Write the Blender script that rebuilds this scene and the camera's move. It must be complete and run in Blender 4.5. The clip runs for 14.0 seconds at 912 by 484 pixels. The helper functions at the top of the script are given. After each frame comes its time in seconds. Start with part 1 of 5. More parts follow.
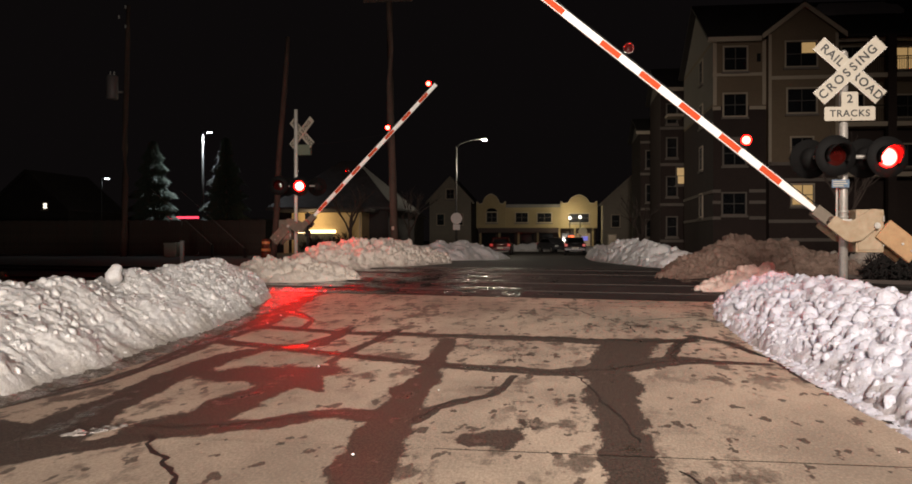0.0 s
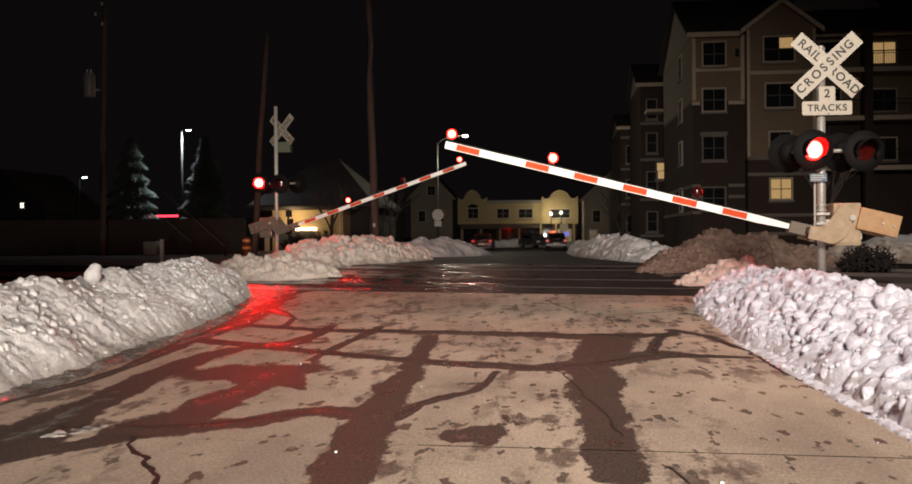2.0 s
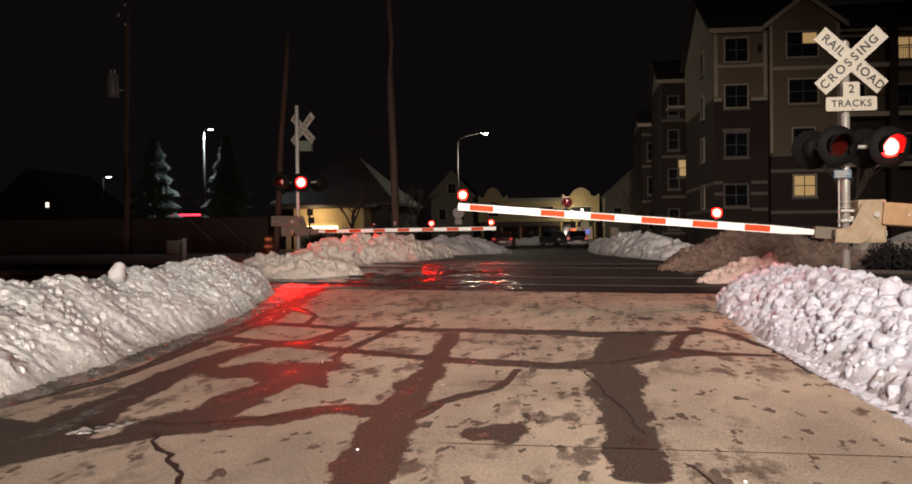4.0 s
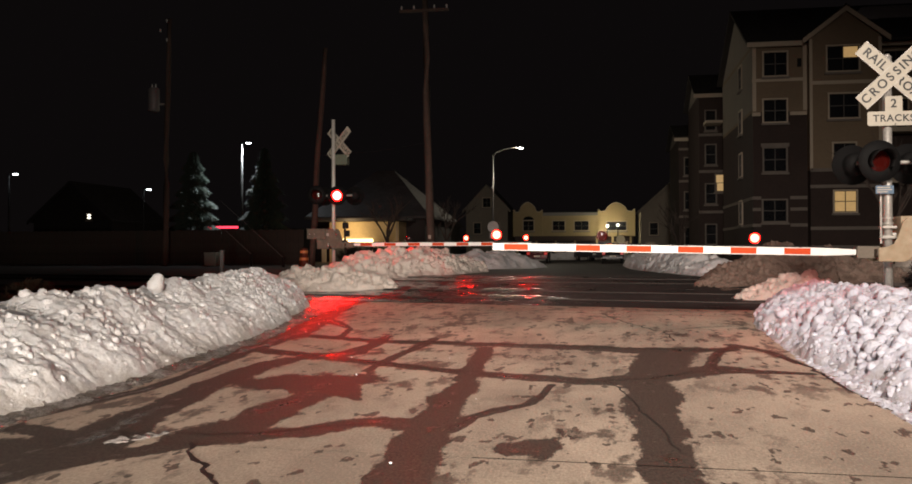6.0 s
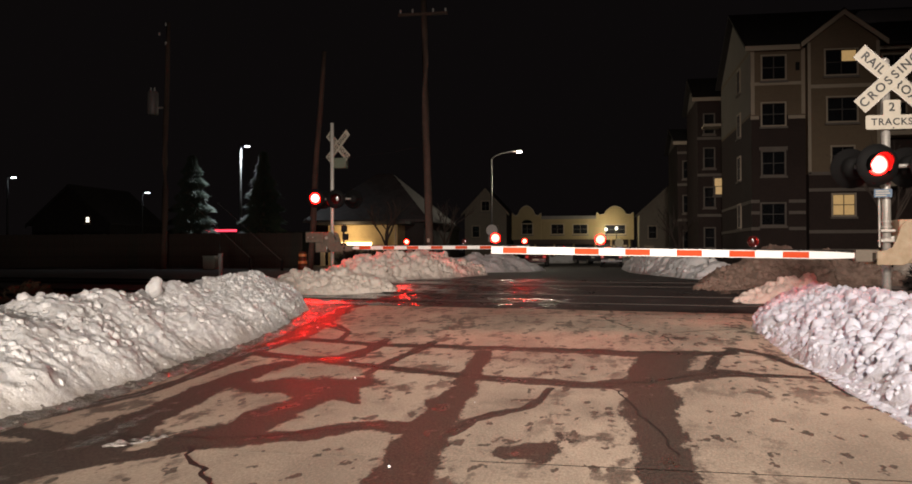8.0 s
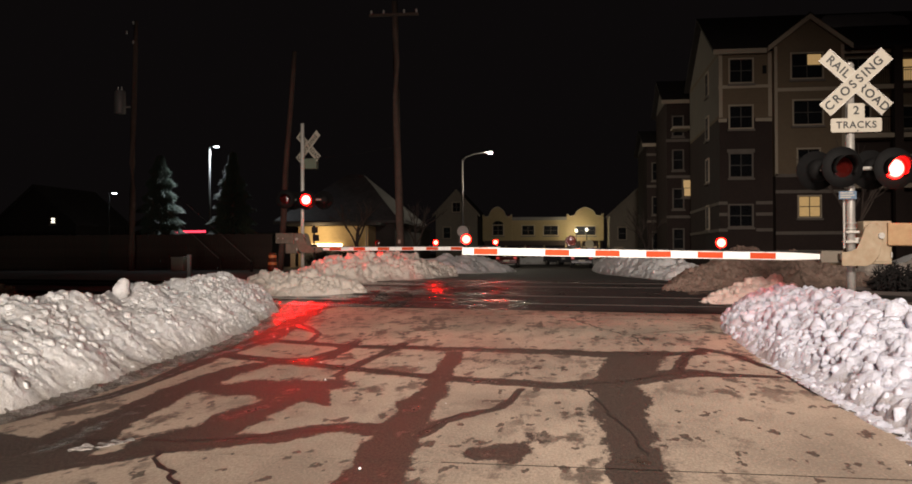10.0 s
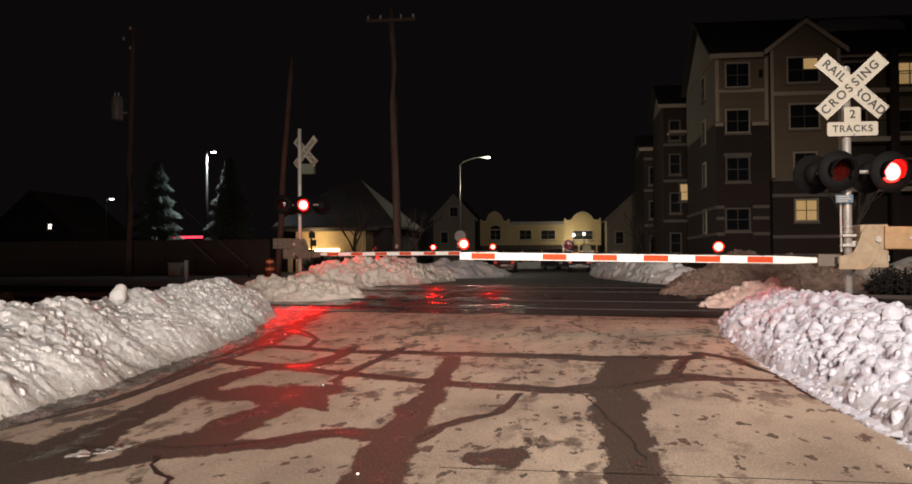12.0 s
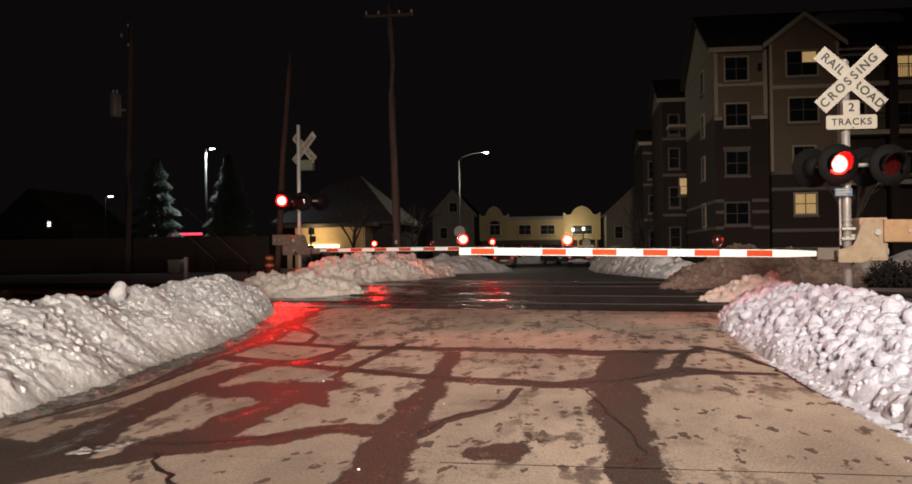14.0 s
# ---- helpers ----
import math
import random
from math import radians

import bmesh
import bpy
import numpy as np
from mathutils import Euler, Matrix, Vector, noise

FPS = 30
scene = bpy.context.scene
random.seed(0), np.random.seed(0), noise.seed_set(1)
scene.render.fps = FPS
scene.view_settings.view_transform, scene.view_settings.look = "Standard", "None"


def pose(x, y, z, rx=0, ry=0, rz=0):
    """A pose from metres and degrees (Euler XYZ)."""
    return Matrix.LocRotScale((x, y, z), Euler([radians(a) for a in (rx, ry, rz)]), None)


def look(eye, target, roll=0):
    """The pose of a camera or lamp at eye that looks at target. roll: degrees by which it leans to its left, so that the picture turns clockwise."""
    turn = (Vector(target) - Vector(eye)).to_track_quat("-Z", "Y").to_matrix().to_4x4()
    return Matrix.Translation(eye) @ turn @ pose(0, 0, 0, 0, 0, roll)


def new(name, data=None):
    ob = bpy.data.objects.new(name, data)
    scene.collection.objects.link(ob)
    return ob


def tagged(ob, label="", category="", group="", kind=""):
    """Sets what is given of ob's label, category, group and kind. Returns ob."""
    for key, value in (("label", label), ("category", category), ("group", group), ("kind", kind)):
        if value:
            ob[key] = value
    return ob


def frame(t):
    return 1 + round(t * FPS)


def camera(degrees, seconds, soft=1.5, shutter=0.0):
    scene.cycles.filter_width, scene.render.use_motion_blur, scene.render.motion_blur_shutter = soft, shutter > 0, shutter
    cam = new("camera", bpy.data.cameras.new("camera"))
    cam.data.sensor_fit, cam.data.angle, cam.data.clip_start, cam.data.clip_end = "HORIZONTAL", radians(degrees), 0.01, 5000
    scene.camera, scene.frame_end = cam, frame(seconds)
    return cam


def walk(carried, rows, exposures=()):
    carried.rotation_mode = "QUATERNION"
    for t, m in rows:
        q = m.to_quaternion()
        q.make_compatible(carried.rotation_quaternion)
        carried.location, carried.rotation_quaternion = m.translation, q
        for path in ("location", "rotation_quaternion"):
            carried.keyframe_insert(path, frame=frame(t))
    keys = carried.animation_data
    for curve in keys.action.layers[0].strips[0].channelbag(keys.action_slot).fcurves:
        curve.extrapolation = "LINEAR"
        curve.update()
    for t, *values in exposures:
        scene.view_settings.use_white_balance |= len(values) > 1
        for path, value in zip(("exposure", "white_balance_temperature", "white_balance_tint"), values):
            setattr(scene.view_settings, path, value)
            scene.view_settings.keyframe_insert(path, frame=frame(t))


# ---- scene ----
# ---------------------------------------------------------------- camera
cam = camera(55.0, 14.0, soft=1.7)
PATH = [
    (0.0, 7.000, -0.140, 0.000), (0.5, 6.849, -0.205, 0.240), (1.0, 6.344, -0.320, 0.262),
    (1.5, 5.983, -0.394, 0.322), (2.0, 5.795, -0.380, 0.456), (2.5, 5.767, -0.398, 0.358),
    (3.0, 5.895, -0.529, 0.252), (3.5, 6.391, -0.577, 0.461), (6.0, 9.403, 0.427, 0.208),
    (6.5, 9.399, 0.631, 0.271), (7.0, 9.386, 0.774, 0.315), (7.5, 9.304, 0.798, 0.144),
    (8.0, 9.319, 0.647, 0.194), (8.5, 8.792, 0.551, 0.012), (9.0, 7.808, 0.486, 0.021),
    (11.5, 7.280, 1.099, 0.269), (12.0, 7.257, 1.025, 0.384), (12.5, 7.223, 0.889, 0.512),
    (13.0, 7.155, 0.811, 0.630), (13.5, 7.138, 0.770, 0.606), (14.0, 7.227, 0.724, 0.700)]
walk(cam, [(t, pose(0, 0, 1.3, 90 + p, r, y)) for t, y, p, r in PATH])

# ---------------------------------------------------------------- night sky and lamps
world = bpy.data.worlds.new("night")
scene.world = world
world.use_nodes = True
world.node_tree.nodes["Background"].inputs[0].default_value = (0.92, 0.74, 0.76, 1)
world.node_tree.nodes["Background"].inputs[1].default_value = 0.0037
scene.view_settings.exposure = 0.0


def lamp(name, kind, m, watts, colour, size=0.3, spread=None):
    data = bpy.data.lights.new(name, kind)
    data.energy, data.color = watts, colour
    if kind == "SPOT":
        data.spot_size, data.spot_blend, data.shadow_soft_size = radians(spread), 0.9, size
    elif kind == "AREA":
        data.size = size
    else:
        data.shadow_soft_size = size
    ob = new(name, data)
    ob.matrix_world = m
    return ob


# the street lamp over the road behind the camera, and the headlamps of the car that waits there
lamp("street_light", "SPOT", look((2.5, -13.0, 12.5), (4.0, 21.0, 0)), 45000, (1.0, 0.875, 0.765), 2.4, 52)
lamp("headlamp_light", "SPOT", look((0.5, -3.0, 0.85), (-5.6, 14.0, 1.3)), 8800, (1.0, 0.88, 0.77), 0.35, 60)
lamp("headlamp_light", "SPOT", look((1.7, -3.0, 0.85), (2.2, 15.0, 0.9)), 2200, (1.0, 0.88, 0.76), 0.35, 34)
# the lamps that show along the far street
lamp("far_street_light", "POINT", pose(-6.2, 69.75, 9.1), 1300, (1.0, 0.88, 0.68), 0.1)
lamp("shop_light", "POINT", pose(0.762, 107.62, 3.965), 330, (1.0, 0.86, 0.55), 0.08)
lamp("porch_light", "POINT", pose(-15.8, 53.6, 2.7), 100, (1.0, 0.72, 0.38), 0.15)
lamp("parking_light", "SPOT", look((-25.05, 59.45, 8.8), (-25.1, 59.4, 0)), 2400, (0.88, 0.95, 1.0), 0.2, 165)

# ---------------------------------------------------------------- materials
MATS = {}


def mat(name, colour, rough=0.7, metal=0.0, dark=0.75, grain=14.0, large=1.2, bump=0.25, glow=0.0, glow_colour=None, contrast=1.0, second=None):
    """A surface whose colour varies at two scales, with a fine relief. dark: how dark its stains are; second: a colour for the stains."""
    if name in MATS:
        return MATS[name]
    m = bpy.data.materials.new(name)
    m.use_nodes = True
    nt = m.node_tree
    b = nt.nodes["Principled BSDF"]
    b.inputs["Roughness"].default_value, b.inputs["Metallic"].default_value = rough, metal
    co = nt.nodes.new("ShaderNodeTexCoord")
    n1, n2 = nt.nodes.new("ShaderNodeTexNoise"), nt.nodes.new("ShaderNodeTexNoise")
    for n, s, d in ((n1, grain, 6), (n2, large, 4)):
        n.inputs["Scale"].default_value, n.inputs["Detail"].default_value = s, d
        n.inputs["Roughness"].default_value = 0.62
        nt.links.new(co.outputs["Object"], n.inputs["Vector"])
    mul = nt.nodes.new("ShaderNodeMath")
    mul.operation = "MULTIPLY_ADD"
    mul.inputs[1].default_value, mul.inputs[2].default_value = 0.5, 0.0
    nt.links.new(n1.outputs["Fac"], mul.inputs[0])
    add = nt.nodes.new("ShaderNodeMath")
    add.operation = "MULTIPLY_ADD"
    add.inputs[1].default_value = 0.5
    nt.links.new(n2.outputs["Fac"], add.inputs[0])
    nt.links.new(mul.outputs[0], add.inputs[2])
    ramp = nt.nodes.new("ShaderNodeMapRange")
    ramp.inputs["From Min"].default_value, ramp.inputs["From Max"].default_value = 0.5 - 0.16 / contrast, 0.5 + 0.16 / contrast
    nt.links.new(add.outputs[0], ramp.inputs["Value"])
    mix = nt.nodes.new("ShaderNodeMix")
    mix.data_type = "RGBA"
    mix.inputs["A"].default_value = (*(second or [c * dark for c in colour]), 1)
    mix.inputs["B"].default_value = (*colour, 1)
    nt.links.new(ramp.outputs[0], mix.inputs["Factor"])
    nt.links.new(mix.outputs["Result"], b.inputs["Base Color"])
    if bump:
        bp = nt.nodes.new("ShaderNodeBump")
        bp.inputs["Strength"].default_value, bp.inputs["Distance"].default_value = bump, 0.02
        nt.links.new(n1.outputs["Fac"], bp.inputs["Height"])
        nt.links.new(bp.outputs[0], b.inputs["Normal"])
    if glow:
        b.inputs["Emission Color"].default_value = (*(glow_colour or colour), 1)
        b.inputs["Emission Strength"].default_value = glow
    MATS[name] = m
    return m


def pavement_mat(name, dry, wet, dry_rough, wet_rough, wet_from, wet_to, fine=60.0):
    """Road surface: the float attribute 'wet' (strokes of meltwater), roughened by noise, sets colour and gloss."""
    m = bpy.data.materials.new(name)
    m.use_nodes = True
    nt = m.node_tree
    b = nt.nodes["Principled BSDF"]
    co = nt.nodes.new("ShaderNodeTexCoord")
    at = nt.nodes.new("ShaderNodeAttribute")
    at.attribute_name = "wet"

    mp = nt.nodes.new("ShaderNodeMapping")
    mp.inputs["Scale"].default_value = (1.0, 0.42, 1.0)
    nt.links.new(co.outputs["Object"], mp.inputs["Vector"])

    def tex(scale, detail, rough=0.6):
        n = nt.nodes.new("ShaderNodeTexNoise")
        n.inputs["Scale"].default_value, n.inputs["Detail"].default_value, n.inputs["Roughness"].default_value = scale, detail, rough
        nt.links.new(mp.outputs[0], n.inputs["Vector"])
        return n.outputs["Fac"]

    def calc(op, a, c, d=None):
        n = nt.nodes.new("ShaderNodeMath")
        n.operation = op
        for i, v in enumerate((a, c, d)):
            if v is None:
                continue
            if isinstance(v, (int, float)):
                n.inputs[i].default_value = v
            else:
                nt.links.new(v, n.inputs[i])
        return n.outputs[0]

    def remap(v, lo, hi, a=0.0, c=1.0):
        n = nt.nodes.new("ShaderNodeMapRange")
        n.interpolation_type = "SMOOTHSTEP"
        for k, x in (("From Min", lo), ("From Max", hi), ("To Min", a), ("To Max", c)):
            n.inputs[k].default_value = x
        nt.links.new(v, n.inputs["Value"])
        return n.outputs[0]

    blotch, spots, grit, big = tex(2.6, 8, 0.68), tex(7.0, 3, 0.5), tex(fine, 3, 0.7), tex(0.7, 4)
    ragged = tex(16.0, 8, 0.75)
    w = calc("ADD", at.outputs["Fac"], calc("MULTIPLY", calc("SUBTRACT", blotch, 0.5), 1.15))
    w = calc("ADD", w, calc("MULTIPLY", calc("SUBTRACT", ragged, 0.5), 0.5))
    w = remap(w, wet_from, wet_to)
    damp = calc("MAXIMUM", calc("MULTIPLY", remap(spots, 0.615, 0.645), 0.85), calc("MULTIPLY", calc("MULTIPLY", remap(tex(3.6, 8, 0.65), 0.51, 0.60), remap(tex(0.6, 2), 0.40, 0.56)), 0.8))
    w = calc("MAXIMUM", w, damp)
    mix = nt.nodes.new("ShaderNodeMix")
    mix.data_type = "RGBA"
    tone = nt.nodes.new("ShaderNodeMix")
    tone.data_type = "RGBA"
    tone.inputs["A"].default_value = (*[c * 0.62 for c in dry], 1)
    tone.inputs["B"].default_value = (*[min(c * 1.25, 0.8) for c in dry], 1)
    nt.links.new(remap(calc("ADD", calc("MULTIPLY", big, 0.6), calc("MULTIPLY", grit, 0.4)), 0.36, 0.64), tone.inputs["Factor"])
    wetc = nt.nodes.new("ShaderNodeMix")
    wetc.data_type = "RGBA"
    wetc.inputs["A"].default_value = (*[c * 0.5 for c in wet], 1)
    wetc.inputs["B"].default_value = (*[c * 1.5 for c in wet], 1)
    nt.links.new(remap(grit, 0.35, 0.65), wetc.inputs["Factor"])
    nt.links.new(tone.outputs["Result"], mix.inputs["A"])
    nt.links.new(wetc.outputs["Result"], mix.inputs["B"])
    nt.links.new(w, mix.inputs["Factor"])
    nt.links.new(mix.outputs["Result"], b.inputs["Base Color"])
    damp_rough = remap(w, 0.0, 1.0, dry_rough, 0.66)
    pool = remap(calc("ADD", at.outputs["Fac"], calc("MULTIPLY", calc("SUBTRACT", tex(2.4, 7, 0.72), 0.5), 3.4)), 1.02, 1.45)
    nt.links.new(calc("ADD", damp_rough, calc("MULTIPLY", pool, wet_rough - 0.66)), b.inputs["Roughness"])
    bp = nt.nodes.new("ShaderNodeBump")
    bp.inputs["Strength"].default_value, bp.inputs["Distance"].default_value = 0.45, 0.016
    nt.links.new(calc("ADD", grit, calc("MULTIPLY", blotch, 0.8)), bp.inputs["Height"])
    nt.links.new(bp.outputs[0], b.inputs["Normal"])
    return m


def snow_mat(name, clean, dirty, dirt=0.5, scale=2.2, rough=0.85):
    """Ploughed snow: grains, grey and brown dirt in patches and along its foot."""
    m = bpy.data.materials.new(name)
    m.use_nodes = True
    nt = m.node_tree
    b = nt.nodes["Principled BSDF"]
    b.inputs["Roughness"].default_value, b.inputs["Specular IOR Level"].default_value = rough, 0.5 if rough < 0.5 else 0.2
    b.inputs["Subsurface Weight"].default_value = 0.25
    b.inputs["Subsurface Radius"].default_value = (0.03, 0.035, 0.04)
    b.inputs["Subsurface Scale"].default_value = 0.3
    co, at = nt.nodes.new("ShaderNodeTexCoord"), nt.nodes.new("ShaderNodeAttribute")
    at.attribute_name = "dirt"
    outs = []
    for s, d in ((scale, 7), (38.0, 5), (150.0, 2)):
        n = nt.nodes.new("ShaderNodeTexNoise")
        n.inputs["Scale"].default_value, n.inputs["Detail"].default_value, n.inputs["Roughness"].default_value = s, d, 0.65
        nt.links.new(co.outputs["Object"], n.inputs["Vector"])
        outs.append(n.outputs["Fac"])
    a = nt.nodes.new("ShaderNodeMath")
    a.operation = "MULTIPLY_ADD"
    a.inputs[1].default_value = 0.5
    nt.links.new(outs[1], a.inputs[0])
    nt.links.new(outs[0], a.inputs[2])
    c = nt.nodes.new("ShaderNodeMath")
    c.operation = "ADD"
    nt.links.new(a.outputs[0], c.inputs[0])
    nt.links.new(at.outputs["Fac"], c.inputs[1])
    r = nt.nodes.new("ShaderNodeMapRange")
    r.inputs["From Min"].default_value, r.inputs["From Max"].default_value = 1.25 - dirt, 1.7 - dirt
    nt.links.new(c.outputs[0], r.inputs["Value"])
    mix = nt.nodes.new("ShaderNodeMix")
    mix.data_type = "RGBA"
    mix.inputs["A"].default_value, mix.inputs["B"].default_value = (*clean, 1), (*dirty, 1)
    nt.links.new(r.outputs[0], mix.inputs["Factor"])
    nt.links.new(mix.outputs["Result"], b.inputs["Base Color"])
    bp = nt.nodes.new("ShaderNodeBump")
    bp.inputs["Strength"].default_value, bp.inputs["Distance"].default_value = 0.75, 0.04
    h = nt.nodes.new("ShaderNodeMath")
    h.operation = "MULTIPLY_ADD"
    h.inputs[1].default_value = 0.35
    nt.links.new(outs[2], h.inputs[0])
    nt.links.new(outs[1], h.inputs[2])
    nt.links.new(h.outputs[0], bp.inputs["Height"])
    nt.links.new(bp.outputs[0], b.inputs["Normal"])
    return m


CONCRETE = pavement_mat("concrete", (0.42, 0.34, 0.265), (0.054, 0.043, 0.034), 0.85, 0.24, 0.46, 0.56)
ASPHALT = pavement_mat("wet_asphalt", (0.055, 0.048, 0.042), (0.022, 0.02, 0.019), 0.8, 0.10, 0.25, 0.6, 45.0)
SNOW = snow_mat("ploughed_snow", (0.80, 0.79, 0.79), (0.40, 0.36, 0.32), 0.46)
# the bluish light on the right bank is put into this snow's colour
SNOW_CLOD = snow_mat("clodded_snow", (0.72, 0.72, 0.82), (0.42, 0.37, 0.34), 0.42)
SNOW_DIRTY = snow_mat("dirty_snow", (0.66, 0.59, 0.53), (0.24, 0.19, 0.15), 0.50)
SLUSH = snow_mat("wet_slush", (0.48, 0.44, 0.42), (0.11, 0.09, 0.075), 0.62, rough=0.25)
SNOW_BROWN = snow_mat("brown_snow", (0.25, 0.185, 0.15), (0.06, 0.042, 0.032), 0.60)
EARTH = mat("frozen_ground", (0.13, 0.105, 0.085), 0.9, grain=6, large=0.3, dark=0.45, bump=0.6)
CRACK = mat("crack_tar", (0.02, 0.018, 0.016), 0.6, bump=0.4)
STEEL = mat("galvanised_steel", (0.52, 0.49, 0.45), 0.42, 0.45, grain=30, large=3, dark=0.6)
RAIL = mat("polished_rail", (0.07, 0.06, 0.055), 0.6, 1.0, grain=40, dark=0.7)
CAST = mat("painted_casting", (0.40, 0.32, 0.225), 0.65, grain=9, large=2.2, contrast=0.75, second=(0.25, 0.17, 0.095))
# far gate's castings: the shade on their back side is put into the colour
CAST_SHADED = mat("shaded_far_casting", (0.16, 0.125, 0.095), 0.75, grain=9, large=2.2, dark=0.6)
RUST = mat("rusty_casting", (0.44, 0.28, 0.14), 0.65, grain=8, large=2.5, contrast=0.8, second=(0.26, 0.14, 0.07))
BLACK = mat("black_paint", (0.006, 0.0055, 0.0055), 0.85, grain=30)
BEAM = mat("white_beam_paint", (0.86, 0.85, 0.82), 0.4, grain=20, large=2.5, dark=0.9, bump=0.05)
WHITE = mat("white_sheeting", (0.44, 0.395, 0.32), 0.45, grain=20, large=2.5, dark=0.86, bump=0.05)
RED = mat("red_sheeting", (0.62, 0.060, 0.006), 0.8, grain=20, large=2, dark=0.8, bump=0.05)
INK = mat("black_lettering", (0.02, 0.02, 0.02), 0.5, bump=0)
LENS_LIT = mat("lit_red_lens", (0.5, 0.02, 0.01), 0.2, glow=240.0, glow_colour=(1.0, 0.0007, 0.0005), bump=0)
LENS_HOT = mat("lit_lens_core", (0.5, 0.02, 0.01), 0.2, glow=240.0, glow_colour=(1.0, 0.0058, 0.0048), bump=0)
LENS_FAR = mat("lit_far_lens", (0.5, 0.02, 0.01), 0.2, glow=2800.0, glow_colour=(1.0, 0.00012, 0.00008), bump=0)
LENS_FAR_HOT = mat("lit_far_core", (0.5, 0.02, 0.01), 0.2, glow=2400.0, glow_colour=(1.0, 0.0012, 0.0010), bump=0)
GATE_LIT = mat("lit_gate_lens", (0.5, 0.02, 0.01), 0.2, glow=300.0, glow_colour=(1.0, 0.0004, 0.0003), bump=0)
GATE_HOT = mat("lit_gate_core", (0.5, 0.02, 0.01), 0.2, glow=260.0, glow_colour=(1.0, 0.0075, 0.0042), bump=0)
LENS_BACK = mat("lit_rear_lens", (0.5, 0.02, 0.01), 0.2, glow=900.0, glow_colour=(1.0, 0.0005, 0.0004), bump=0)
HOUSING = mat("black_signal_housing", (0.008, 0.0075, 0.0075), 0.7, grain=30)
HOUSING.node_tree.nodes["Principled BSDF"].inputs["Specular IOR Level"].default_value = 0.12
LENS_DARK = mat("dark_red_lens", (0.045, 0.004, 0.003), 0.12, bump=0.1)
WOOD = mat("weathered_pole_wood", (0.095, 0.066, 0.05), 0.85, grain=9, large=1.5, dark=0.5, bump=0.6)
MASTARM = mat("aluminium_pole", (0.12, 0.115, 0.11), 0.45, 0.6, grain=20)
TIN = mat("grey_enamel", (0.17, 0.165, 0.16), 0.5, grain=12)


# ---------------------------------------------------------------- building helpers
def thing(name, place, label, category, group="", kind="", turn=0.0):
    ob = new(name)
    ob.matrix_world = pose(*place, 0, 0, turn)
    return tagged(ob, label, category, group, kind)


def mesh_of(name, bm, material, smooth=False):
    me = bpy.data.meshes.new(name)
    bm.normal_update()
    bm.to_mesh(me)
    bm.free()
    for m in (material if isinstance(material, (list, tuple)) else [material]):
        me.materials.append(m)
    if smooth:
        me.shade_smooth()
    return me


def part(name, bm, material, parent, label="", smooth=False):
    ob = new(name, mesh_of(name, bm, material, smooth))
    ob.parent = parent
    if label:
        ob["label"] = label
    return ob


def box(bm, x0, x1, y0, y1, z0, z1, bevel=0.0, m=None, index=0):
    made = bmesh.ops.create_cube(bm, size=1.0)["verts"]
    for v in made:
        v.co = Vector(((x0 + x1) / 2 + v.co.x * (x1 - x0), (y0 + y1) / 2 + v.co.y * (y1 - y0), (z0 + z1) / 2 + v.co.z * (z1 - z0)))
    faces = {f for v in made for f in v.link_faces}
    for f in faces:
        f.material_index = index
    if bevel:
        edges = {e for v in made for e in v.link_edges}
        out = bmesh.ops.bevel(bm, geom=list(edges), offset=bevel, segments=2, affect="EDGES", profile=0.6)
        made = list({v for f in out["faces"] for v in f.verts} | {v for v in made if v.is_valid})
    if m is not None:
        for v in made:
            v.co = m @ v.co
    return bm


def tube(bm, a, c, r0, r1=None, n=12, caps=True, index=0):
    a, c = Vector(a), Vector(c)
    r1 = r0 if r1 is None else r1
    turn = (c - a).to_track_quat("Z", "Y").to_matrix()
    rings = []
    for p, r in ((a, r0), (c, r1)):
        rings.append([bm.verts.new(p + turn @ Vector((r * math.cos(k * math.tau / n), r * math.sin(k * math.tau / n), 0))) for k in range(n)])
    faces = [bm.faces.new((rings[0][k], rings[0][(k + 1) % n], rings[1][(k + 1) % n], rings[1][k])) for k in range(n)]
    if caps:
        faces += [bm.faces.new(rings[0][::-1]), bm.faces.new(rings[1])]
    for f in faces:
        f.material_index = index
    return bm


def bent_tube(bm, pts, r0, r1, n=10):
    pts = [Vector(p) for p in pts]
    rings = []
    for i, p in enumerate(pts):
        way = (pts[min(i + 1, len(pts) - 1)] - pts[max(i - 1, 0)]).normalized()
        turn = way.to_track_quat("Z", "Y").to_matrix()
        r = r0 + (r1 - r0) * i / (len(pts) - 1)
        rings.append([bm.verts.new(p + turn @ Vector((r * math.cos(k * math.tau / n), r * math.sin(k * math.tau / n), 0))) for k in range(n)])
    for a, c in zip(rings, rings[1:]):
        for k in range(n):
            bm.faces.new((a[k], a[(k + 1) % n], c[(k + 1) % n], c[k]))
    bm.faces.new(rings[0][::-1]), bm.faces.new(rings[-1])
    return bm


